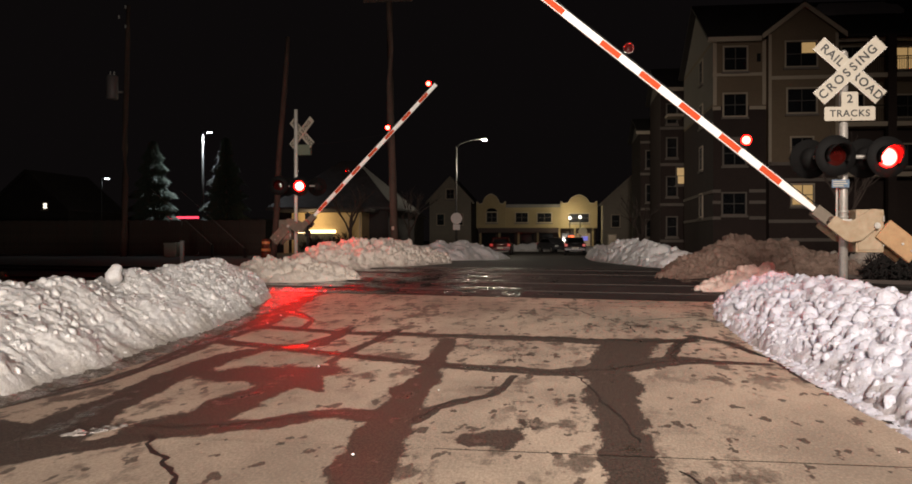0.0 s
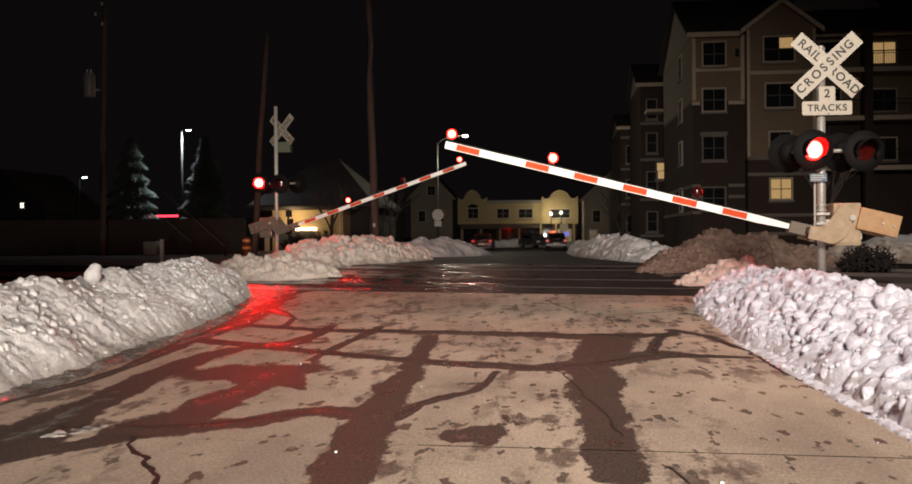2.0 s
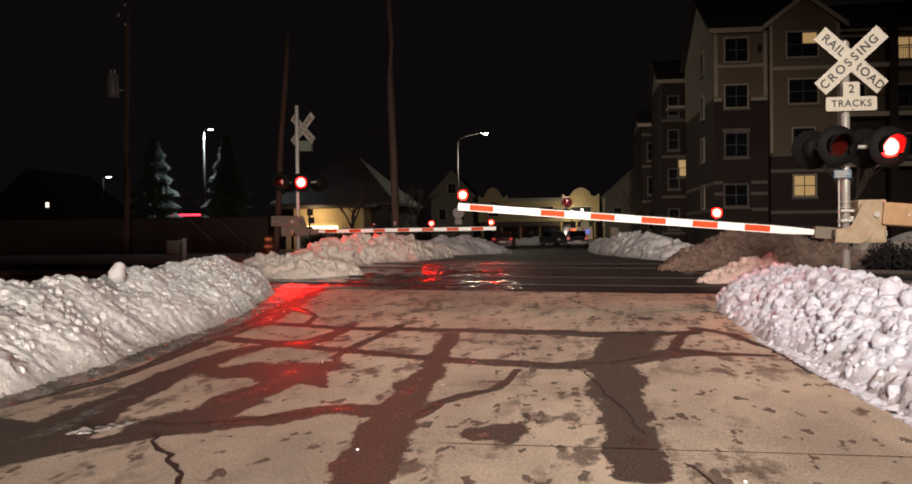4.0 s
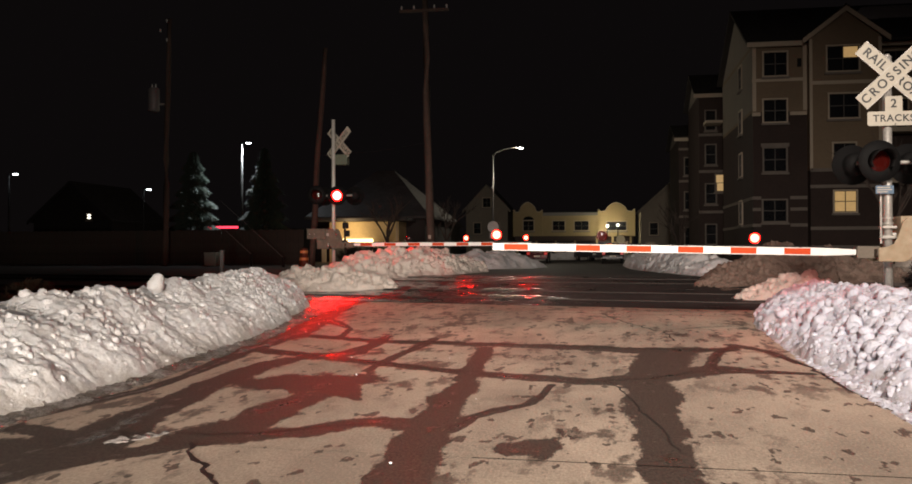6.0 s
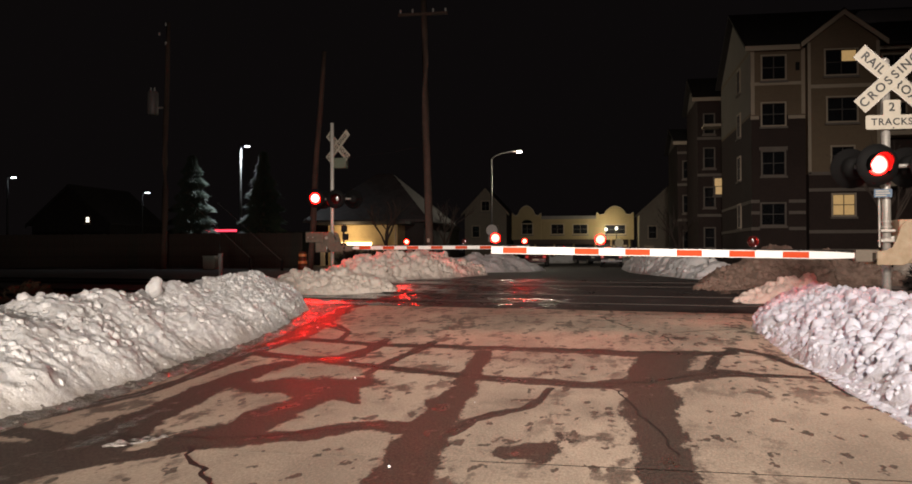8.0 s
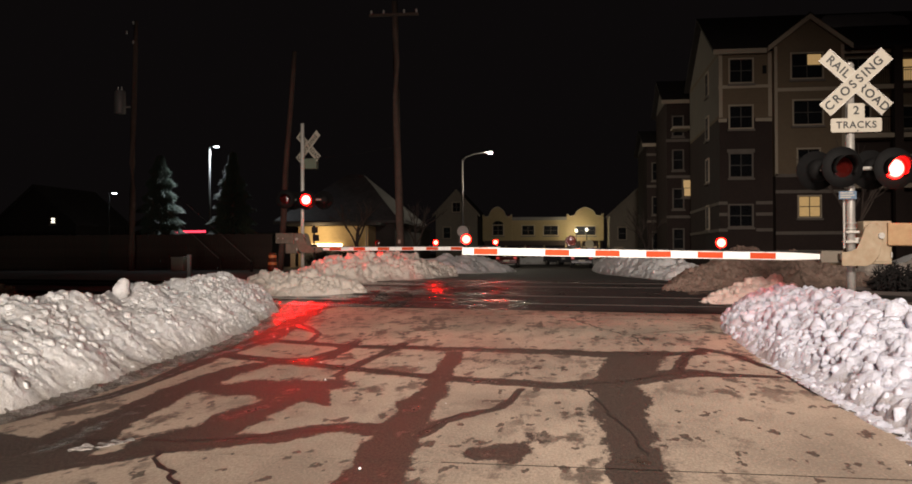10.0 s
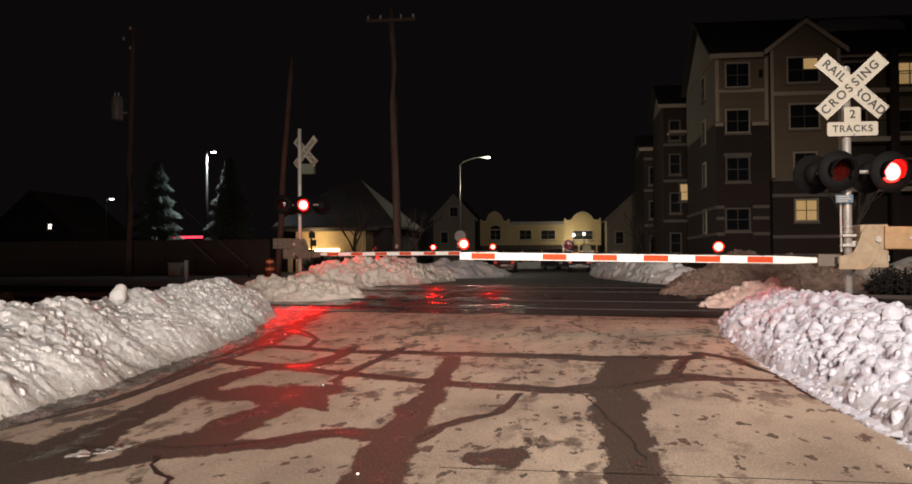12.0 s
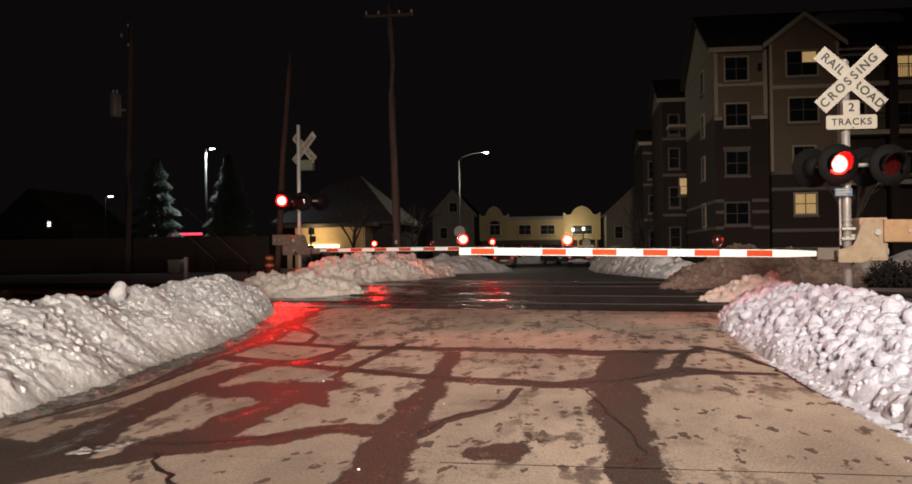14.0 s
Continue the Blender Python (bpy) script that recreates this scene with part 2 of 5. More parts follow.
def prism(bm, outline, y0, y1, bevel=0.0, index=0):
    """An outline in x and z, drawn out from y0 to y1."""
    front = [bm.verts.new((x, y0, z)) for x, z in outline]
    back = [bm.verts.new((x, y1, z)) for x, z in outline]
    n = len(outline)
    faces = [bm.faces.new(front), bm.faces.new(back[::-1])]
    faces += [bm.faces.new((front[k], back[k], back[(k + 1) % n], front[(k + 1) % n])) for k in range(n)]
    for f in faces:
        f.material_index = index
    if bevel:
        bmesh.ops.bevel(bm, geom=list({e for f in faces for e in f.edges}), offset=bevel, segments=2, affect="EDGES", profile=0.6)
    bmesh.ops.recalc_face_normals(bm, faces=bm.faces)
    return bm


def lathe(bm, rows, axis="y", n=24, centre=(0, 0, 0), index=0):
    """Rings of (radius, along) round an axis."""
    rings = []
    for r, h in rows:
        ring = []
        for k in range(n):
            u, v = r * math.cos(k * math.tau / n), r * math.sin(k * math.tau / n)
            p = (u, h, v) if axis == "y" else (u, v, h)
            ring.append(bm.verts.new(Vector(p) + Vector(centre)))
        rings.append(ring)
    for a, c in zip(rings, rings[1:]):
        for k in range(n):
            f = bm.faces.new((a[k], a[(k + 1) % n], c[(k + 1) % n], c[k]))
            f.material_index = index
    return bm


def writing(name, text, size, m, parent, material):
    """Letters as a thin mesh, centred, drawn in the x-z plane and seen from -y; m places them in the parent's space."""
    cu = bpy.data.curves.new(name, "FONT")
    cu.body, cu.size, cu.align_x, cu.align_y, cu.extrude = text, size, "CENTER", "CENTER", 0.001
    cu.offset, cu.space_character = size * 0.022, 1.14
    tmp = new(name, cu)
    bpy.context.view_layer.update()
    me = bpy.data.meshes.new_from_object(tmp.evaluated_get(bpy.context.evaluated_depsgraph_get()))
    bpy.data.objects.remove(tmp)
    me.transform(m @ pose(0, 0, 0, 90))
    me.materials.clear()
    me.materials.append(material)
    ob = new(name, me)
    ob.parent = parent
    return ob


# ---------------------------------------------------------------- ground
SKEW = 0.23


def rise(x, y):
    """Height of the road: it climbs to the two tracks and sinks beyond them."""
    s = y + SKEW * x
    return float(np.interp(s, [-60, 8, 12, 17, 20, 24, 27, 45, 70, 120], [0, 0, 0.05, 0.18, 0.36, 0.50, 0.47, 0.22, 0.0, 0.0]))


def land(x, y):
    off = max(0.0, -5.6 - x, x - 2.6)
    bank = max(0.0, min(1.0, (-7.5 - x) / 4)) * max(0.0, min(1.0, (y - 22) / 10)) * max(0.0, min(1.0, (75 - y) / 15))
    return rise(x, y) + bank * max(0.0, 0.72 - rise(x, y)) - 0.10 - 0.06 * min(off, 3.0) + 0.05 * noise.noise((x * 0.4, y * 0.4, 3)) * min(off, 1)


def sheet(name, xs, ys, height, material, skewed=False, wet=None, smooth=True):
    xs, ys = list(xs), list(ys)
    verts = []
    for sy in ys:
        slant = skewed(sy) if callable(skewed) else SKEW * bool(skewed)
        verts += [(x, sy - slant * x, height(x, sy - slant * x)) for x in xs]
    n = len(xs)
    faces = [(j * n + i, j * n + i + 1, (j + 1) * n + i + 1, (j + 1) * n + i) for j in range(len(ys) - 1) for i in range(n - 1)]
    me = bpy.data.meshes.new(name)
    me.from_pydata(verts, [], faces)
    me.materials.append(material)
    if wet:
        at = np.array(verts)
        me.attributes.new("wet", "FLOAT", "POINT").data.foreach_set("value", np.asarray(wet(at[:, 0], at[:, 1]), dtype=np.float32))
    if smooth:
        me.shade_smooth()
    return new(name, me)


gx = [-900, -500, -250, -140, -90, *np.arange(-60, 60.1, 1.5), 90, 140, 250, 500, 900]
gy = [-300, -120, -60, -30, *np.arange(-12, 70.1, 1.0), 78, 86, 96, 110, 130, 170, 260, 500, 1200]
tagged(sheet("ground", gx, gy, land, EARTH), "dark frozen earth with dead grass", "ground", kind="structure")

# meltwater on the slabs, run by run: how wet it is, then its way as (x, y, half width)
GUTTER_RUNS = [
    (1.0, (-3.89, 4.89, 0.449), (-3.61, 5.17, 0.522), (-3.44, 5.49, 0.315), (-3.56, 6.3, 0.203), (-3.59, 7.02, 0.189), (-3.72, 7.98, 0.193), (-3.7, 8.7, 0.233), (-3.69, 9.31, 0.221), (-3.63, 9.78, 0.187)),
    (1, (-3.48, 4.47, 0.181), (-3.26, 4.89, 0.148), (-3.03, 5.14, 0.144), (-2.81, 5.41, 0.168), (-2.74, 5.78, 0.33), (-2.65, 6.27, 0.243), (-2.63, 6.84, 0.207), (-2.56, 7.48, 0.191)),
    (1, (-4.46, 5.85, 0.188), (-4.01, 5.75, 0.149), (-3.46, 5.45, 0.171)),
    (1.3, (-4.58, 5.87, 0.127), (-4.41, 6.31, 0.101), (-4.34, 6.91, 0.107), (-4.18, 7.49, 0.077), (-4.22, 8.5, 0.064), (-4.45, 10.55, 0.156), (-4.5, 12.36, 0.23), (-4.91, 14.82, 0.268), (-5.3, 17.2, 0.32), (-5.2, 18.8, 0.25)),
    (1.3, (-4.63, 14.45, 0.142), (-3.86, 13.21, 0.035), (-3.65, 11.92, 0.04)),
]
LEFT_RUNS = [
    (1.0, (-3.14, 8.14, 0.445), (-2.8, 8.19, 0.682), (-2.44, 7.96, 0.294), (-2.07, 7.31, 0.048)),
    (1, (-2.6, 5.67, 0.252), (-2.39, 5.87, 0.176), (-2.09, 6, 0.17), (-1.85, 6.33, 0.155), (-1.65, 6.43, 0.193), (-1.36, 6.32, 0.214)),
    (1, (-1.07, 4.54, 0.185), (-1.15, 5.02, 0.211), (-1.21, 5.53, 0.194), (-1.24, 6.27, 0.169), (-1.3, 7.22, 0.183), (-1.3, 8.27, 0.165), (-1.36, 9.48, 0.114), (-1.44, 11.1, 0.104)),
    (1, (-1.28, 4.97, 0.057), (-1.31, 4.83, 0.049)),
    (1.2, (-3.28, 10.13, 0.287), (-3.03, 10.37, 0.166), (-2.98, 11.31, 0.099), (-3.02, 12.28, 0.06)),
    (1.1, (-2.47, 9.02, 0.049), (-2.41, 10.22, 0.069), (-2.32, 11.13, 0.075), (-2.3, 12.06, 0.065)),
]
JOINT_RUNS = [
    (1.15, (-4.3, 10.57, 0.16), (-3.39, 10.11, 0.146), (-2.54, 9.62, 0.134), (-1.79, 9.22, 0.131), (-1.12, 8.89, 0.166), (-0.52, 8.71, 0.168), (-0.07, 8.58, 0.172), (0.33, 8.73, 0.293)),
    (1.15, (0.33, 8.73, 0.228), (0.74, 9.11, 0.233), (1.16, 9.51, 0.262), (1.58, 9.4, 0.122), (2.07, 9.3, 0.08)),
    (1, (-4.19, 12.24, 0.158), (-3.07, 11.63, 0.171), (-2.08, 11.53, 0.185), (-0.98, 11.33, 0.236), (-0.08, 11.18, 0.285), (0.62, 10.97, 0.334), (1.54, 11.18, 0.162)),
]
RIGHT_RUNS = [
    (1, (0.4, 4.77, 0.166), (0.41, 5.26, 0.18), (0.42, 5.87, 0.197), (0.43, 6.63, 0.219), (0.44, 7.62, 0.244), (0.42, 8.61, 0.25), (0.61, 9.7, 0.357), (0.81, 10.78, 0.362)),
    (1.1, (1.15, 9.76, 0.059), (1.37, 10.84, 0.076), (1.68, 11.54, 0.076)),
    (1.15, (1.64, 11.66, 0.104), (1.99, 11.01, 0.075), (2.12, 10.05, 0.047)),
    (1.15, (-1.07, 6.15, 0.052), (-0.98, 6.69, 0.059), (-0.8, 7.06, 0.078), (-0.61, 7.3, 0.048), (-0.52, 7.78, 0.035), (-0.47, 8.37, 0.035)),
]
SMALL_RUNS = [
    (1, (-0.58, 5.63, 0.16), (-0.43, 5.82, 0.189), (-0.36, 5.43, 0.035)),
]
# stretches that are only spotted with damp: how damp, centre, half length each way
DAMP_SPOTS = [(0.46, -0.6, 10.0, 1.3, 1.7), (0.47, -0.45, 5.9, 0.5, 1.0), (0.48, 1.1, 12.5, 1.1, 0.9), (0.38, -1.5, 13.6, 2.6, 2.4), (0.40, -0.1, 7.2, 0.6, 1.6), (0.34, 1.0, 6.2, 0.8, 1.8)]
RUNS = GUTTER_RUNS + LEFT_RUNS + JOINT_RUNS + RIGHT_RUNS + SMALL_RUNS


def wetness_and_dimming(x, y):
    """How wet the slabs are at arrays of places: 1 in the middle of a run, a half at its edge; the near left corner is
    also dimmed.
    """
    # weaker light in the near left corner, painted in as a darker, damper base
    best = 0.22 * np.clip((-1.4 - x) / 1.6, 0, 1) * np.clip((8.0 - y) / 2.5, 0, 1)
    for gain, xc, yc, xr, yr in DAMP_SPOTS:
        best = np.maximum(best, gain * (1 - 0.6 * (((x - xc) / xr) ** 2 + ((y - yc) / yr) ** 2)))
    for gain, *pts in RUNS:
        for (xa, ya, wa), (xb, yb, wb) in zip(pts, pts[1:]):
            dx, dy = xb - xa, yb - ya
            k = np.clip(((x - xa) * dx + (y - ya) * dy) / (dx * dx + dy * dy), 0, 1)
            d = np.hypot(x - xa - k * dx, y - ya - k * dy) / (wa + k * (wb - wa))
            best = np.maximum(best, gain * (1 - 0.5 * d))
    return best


def across(s):
    """How far the slabs' joints slant: little near the camera, as the tracks do at the crossing."""
    return float(np.interp(s, [0, 5.365, 11.34, 16.9], [0, 0.044, 0.17, SKEW]))


road = tagged(new("road"), "cracked concrete street, patchy with meltwater, rising to tracks", "road", kind="structure")
bed = sheet("road_bed", np.linspace(-7.4, 3.6, 12), np.linspace(-40, 17.4, 58), lambda x, y: rise(x, y) - 0.03, CRACK, True)
bed.parent = road
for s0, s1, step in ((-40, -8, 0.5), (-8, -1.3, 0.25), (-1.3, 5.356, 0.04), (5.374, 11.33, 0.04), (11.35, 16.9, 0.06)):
    slab = sheet("concrete_slab", np.arange(-7.4, 3.61, step), np.linspace(s0, s1, int((s1 - s0) / step) + 2), rise, CONCRETE, across, wetness_and_dimming)
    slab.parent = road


filler = sheet("joint_filler", np.arange(-7.4, -0.8, 0.06), (5.35, 5.365, 5.38), lambda x, y: rise(x, y) + 0.002, CONCRETE, across, wetness_and_dimming)
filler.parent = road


def puddles(x, y):
    """Standing water on the crossing: streaks along the rails, deepest towards the far signal."""
    streak = np.array([noise.noise((a * 0.45, (b + SKEW * a) * 2.2, 0)) + 0.5 * noise.noise((a * 1.6, (b + SKEW * a) * 5.0, 4)) for a, b in zip(x, y)])
    return 0.85 + 0.8 * streak + 0.55 * np.clip((-1.0 - x) / 3.0, 0, 1)


def damp(x, y):
    return 0.25 + 0.5 * np.array([noise.noise((a * 0.9, b * 0.25, 0)) for a, b in zip(x, y)])


tagged(sheet("crossing_asphalt", np.arange(-14, 9.1, 0.12), np.linspace(16.9, 24.6, 80), lambda x, y: rise(x, y) + 0.012 - 0.1 * max(0, abs(x + 1.5) - 5.5) / 3,
             ASPHALT, True, puddles), "dark wet asphalt between the rails of the crossing", "crossing", kind="structure")
tagged(sheet("road_far", np.arange(-6.0, 4.1, 0.25), np.concatenate([np.arange(24.6, 40, 0.3), np.arange(40, 112, 1.0)]), lambda x, y: rise(x, y) + 0.008, ASPHALT, True,
             damp), "dark damp asphalt street beyond the crossing", "road", kind="structure")


def crack(pts, width):
    """A wandering crack with ragged sides."""
    bm, pts = bmesh.new(), [Vector(p) for p in pts]
    fine = []
    for a, c in zip(pts, pts[1:]):
        n = max(2, int((c - a).length / 0.07))
        fine += [a.lerp(c, k / n) for k in range(n)]
    fine.append(pts[-1])
    prev = None
    for i, p in enumerate(fine):
        q = p + 0.06 * Vector((noise.noise((p.x * 5, p.y * 5, 1)), noise.noise((p.x * 5, p.y * 5, 7))))
        way = (fine[min(i + 1, len(fine) - 1)] - fine[max(i - 1, 0)]).normalized()
        side = Vector((-way.y, way.x)) * width * (0.5 + 0.5 * abs(noise.noise((p.x * 9, p.y * 9, 4))) * 2.4)
        pair = [bm.verts.new((e.x, e.y, rise(e.x, e.y) + 0.004)) for e in (q - side, q + side)]
        if prev:
            bm.faces.new((prev[0], prev[1], pair[1], pair[0]))
        prev = pair
    bmesh.ops.recalc_face_normals(bm, faces=bm.faces)
    for f in bm.faces:
        if f.normal.z < 0:
            f.normal_flip()
    part("crack", bm, CRACK, road, "dark open crack in the concrete")


for pts, width in (
        (((-2.75, 5.5), (-2.63, 5.27), (-2.34, 4.94), (-2.04, 4.4), (-1.9, 3.6)), 0.022), (((-1.07, 6.15), (-0.98, 6.69), (-0.8, 7.06), (-0.61, 7.3), (-0.52, 7.78), (-0.47, 8.37)), 0.008),
        (((0.0, 15.6), (0.35, 14.3), (0.8, 13.1), (1.5, 13.6), (2.3, 13.9)), 0.016), (((1.68, 11.54), (1.37, 10.84), (1.15, 9.76), (1.2, 9.5)), 0.012),
        (((0.05, 8.6), (0.17, 8.2), (0.33, 7.1), (0.43, 6.4), (0.5, 5.7)), 0.011), (((-4.3, 10.57), (-3.39, 10.11), (-2.54, 9.62), (-1.79, 9.22), (-1.12, 8.89), (-0.07, 8.58), (0.33, 8.73), (0.74, 9.11), (1.16, 9.51), (2.07, 9.3)), 0.012),
        (((-3.6, 5.75), (-2.48, 5.82), (-2.05, 6.1), (-1.74, 6.35)), 0.012), (((-4.4, 12.2), (-3.07, 11.75), (-0.98, 11.4), (0.6, 11.1), (2.2, 10.9)), 0.012),
        (((0.65, 5.0), (0.75, 4.6), (0.6, 4.2)), 0.010), (((-4.6, 16.2), (-2.5, 16.3), (-0.2, 15.6), (2.2, 15.2)), 0.014),
        (((-4.0, 11.2), (-3.2, 10.4), (-2.6, 10.2)), 0.012), (((2.0, 10.6), (2.18, 9.8), (2.2, 8.6), (2.3, 7.2), (2.32, 6.2), (2.4, 5.0), (2.4, 3.5)), 0.034), (((-4.5, 5.2), (-4.5, 6.6), (-4.4, 8.0)), 0.02), (((-2.2, 11.9), (-2.5, 10.9), (-2.9, 10.0)), 0.010), (((0.9, 13.0), (0.95, 12.0)), 0.012)):
    crack(pts, width)

BALLAST = mat("ballast_gravel", (0.085, 0.072, 0.062), 0.9, grain=26, large=0.8, dark=0.4, bump=1.0)
for nm, xs in (("ballast_bed", np.arange(-44, -6.4, 0.35)), ("ballast_bed", np.arange(4.4, 44, 0.35))):
    tagged(sheet(nm, xs, np.linspace(16.2, 25.4, 34), lambda x, y: rise(x, y) - 0.09 - 0.10 * max(0, abs(y + SKEW * x - 20.8) - 3.6) + 0.03 * noise.noise((x * 4, y * 4, 0)), BALLAST, True),
           "grey gravel bed of the railway", "ballast", kind="structure")

# rails of the two tracks, flush in the asphalt and running on beside the street
TRACK = math.degrees(math.atan(-SKEW))
for s in (17.9, 19.34, 21.9, 23.34):
    bm = bmesh.new()
    for k in range(40):
        xa, xb = -40 + 2 * k, -38 + 2 * k
        v = []
        for x in (xa, xb):
            y = s - SKEW * x
            z = rise(x, y) + 0.028 - 0.05 * min(3.0, max(0, abs(x + 1.5) - 6.0)) / 3
            v.append([bm.verts.new(p) for p in ((x, y - 0.036, z - 0.15), (x, y - 0.036, z), (x, y + 0.036, z), (x, y + 0.036, z - 0.15))])
        for i in range(4):
            bm.faces.new((v[0][i], v[0][(i + 1) % 4], v[1][(i + 1) % 4], v[1][i]))
    bmesh.ops.remove_doubles(bm, verts=bm.verts, dist=0.001)
    bmesh.ops.recalc_face_normals(bm, faces=bm.faces)
    ob = new("rail", mesh_of("rail", bm, RAIL))
    tagged(ob, "worn steel rail sunk in the crossing asphalt", "rail", "rails of the two tracks", "structure")


# ---------------------------------------------------------------- snow
def snowbank(name, spine, material, label, lump=0.10, cell=0.30, step=0.05, seed=0, power=1.0, dirt=0.0, foot=0.35, chunks=0, chunk=(0.05, 0.13), face=1, extra=(), group="ploughed snow", grit=0.02):
    """A ploughed bank along a spine of (x, y, half width to its left, to its right, height): ridged profile, clods by cells, ragged foot."""
    cum = [0.0]
    for a, c in zip(spine, spine[1:]):
        cum.append(cum[-1] + math.hypot(c[0] - a[0], c[1] - a[1]))
    arr = np.array(spine, float)
    n = int(cum[-1] / step) + 2
    width = max(r[2] + r[3] for r in spine)
    m = int(width / step) + 2
    verts, dirts = [], []
    for i in range(n):
        d = cum[-1] * i / (n - 1)
        x, y, wl, wr, h = [float(np.interp(d, cum, arr[:, k])) for k in range(5)]
        d2 = min(cum[-1], d + 0.3)
        d1 = max(0.0, d - 0.3)
        wx = float(np.interp(d2, cum, arr[:, 0]) - np.interp(d1, cum, arr[:, 0]))
        wy = float(np.interp(d2, cum, arr[:, 1]) - np.interp(d1, cum, arr[:, 1]))
        ln = math.hypot(wx, wy) or 1.0
        ox, oy = wy / ln, -wx / ln
        for j in range(m):
            u = -1 + 2 * j / (m - 1)
            off = u * (wr if u > 0 else wl)
            px, py = x + ox * off, y + oy * off
            k = (1 - abs(u) ** 1.25) ** power
            rag = noise.noise((px * 1.1, py * 1.1, seed)) * 0.22 + noise.noise((px * 3.1, py * 3.1, seed + 5)) * 0.04
            k = max(0.0, k + rag * min(1.0, 3 * k + 0.15) - 0.03)
            hh = h * k
            q = Vector((px / cell, py / cell, hh / cell + seed))
            dist, _ = noise.voronoi(q)
            q2 = q * 2.3
            dist2, _ = noise.voronoi(q2)
            big = (0.75 - 1.9 * dist[0] ** 2) * lump + (0.6 - 1.7 * dist2[0] ** 2) * lump * 0.45
            live = min(1.0, k * 3.5)
            big += lump * 0.8 * noise.noise((px * 1.7, py * 1.7, hh * 1.7 + seed)) + lump * 0.35 * noise.noise((px * 9, py * 9, hh * 9 + seed)) + grit * noise.noise((px * 14, py * 14, hh * 14 + seed))
            grade = 1.15 * h / (wr if u > 0 else wl) * min(1.0, 2.5 * abs(u))
            lean = grade / math.hypot(1, grade)
            hh += live * big * math.sqrt(1 - lean * lean)
            side = live * big * lean * (1 if u > 0 else -1)
            jit = live * lump * 0.5
            verts.append((px + ox * side + jit * noise.noise((px * 4, py * 4, hh * 4 + 9)), py + oy * side + jit * noise.noise((px * 4, py * 4, hh * 4 + 19)),
                          rise(px, py) - 0.06 + hh + 0.05 * live))
            dirts.append(dirt + foot * max(0.0, 1 - k * 2.4))
    faces = [(a * m + c, a * m + c + 1, (a + 1) * m + c + 1, (a + 1) * m + c) for a in range(n - 1) for c in range(m - 1)]
    rng = random.Random(seed + 11)
    for turn in range(chunks + len(extra)):
        i, u = rng.randrange(int(n * 0.02), n), face * (-0.35 + 1.25 * rng.random() ** 1.3)
        j = int((u + 1) / 2 * (m - 1))
        c = Vector(verts[i * m + j])
        r = (chunk[0] + (chunk[1] - chunk[0]) * rng.random() ** 1.8) * (1.0 if abs(u) < 0.7 else 0.55)
        start = len(verts)
        c.z -= r * 0.5
        if turn >= chunks:
            c, r = Vector(extra[turn - chunks][:3]), extra[turn - chunks][3]
        for a in range(6):
            th = math.pi * (a + 0.5) / 6
            for b2 in range(9):
                ph = math.tau * b2 / 9
                p = Vector((math.sin(th) * math.cos(ph), math.sin(th) * math.sin(ph), math.cos(th)))
                q = c + p * r * (1 + 0.45 * noise.noise(p * 1.3 + c * 7) + 0.22 * noise.noise(p * 3.1 + c * 5))
                verts.append(tuple(q))
                dirts.append(dirt)
        for a in range(5):
            for b2 in range(9):
                faces.append((start + a * 9 + b2, start + (a + 1) * 9 + b2, start + (a + 1) * 9 + (b2 + 1) % 9, start + a * 9 + (b2 + 1) % 9))
        faces += [tuple(start + b2 for b2 in range(9)), tuple(start + 45 + b2 for b2 in range(8, -1, -1))]
    me = bpy.data.meshes.new(name)
    me.from_pydata(verts, [], faces)
    me.materials.append(material)
    me.attributes.new("dirt", "FLOAT", "POINT").data.foreach_set("value", dirts)
    me.shade_smooth()
    return tagged(new(name, me), label, "snowbank", group, "stuff")


snowbank("snowbank", [(-5.9, -7, 1.6, 1.55, 0.75), (-5.9, 1.5, 1.6, 1.55, 0.77), (-5.95, 8, 1.6, 1.45, 0.78), (-6.3, 13, 1.5, 1.35, 0.80), (-6.8, 16.6, 1.4, 1.15, 0.84), (-7.3, 18.2, 1.2, 0.9, 0.70), (-7.7, 19.3, 0.9, 0.6, 0.1)],
         SNOW, "long white ploughed snowbank with a smooth worn flank", 0.026, 0.13, 0.03, 1, 0.85, 0.0, 0.45, 2600, (0.02, 0.07), 1, [(-6.15, 11.4, 0.80, 0.12), (-6.13, 11.43, 0.88, 0.085)], grit=0.026)
snowbank("snowbank", [(3.5, -7, 1.2, 1.15, 0.62), (3.5, 1.0, 1.2, 1.15, 0.62), (3.5, 8, 1.22, 1.15, 0.62), (3.5, 11, 1.32, 1.25, 0.68), (3.5, 13.5, 1.3, 1.1, 0.64), (3.5, 15.6, 1.0, 0.8, 0.5), (3.4, 16.9, 0.5, 0.4, 0.08)],
         SNOW_CLOD, "white snowbank of rough ploughed clods beside the gate", 0.062, 0.26, 0.03, 2, 0.85, 0.0, 0.4, 4600, (0.025, 0.115), -1, grit=0.03)

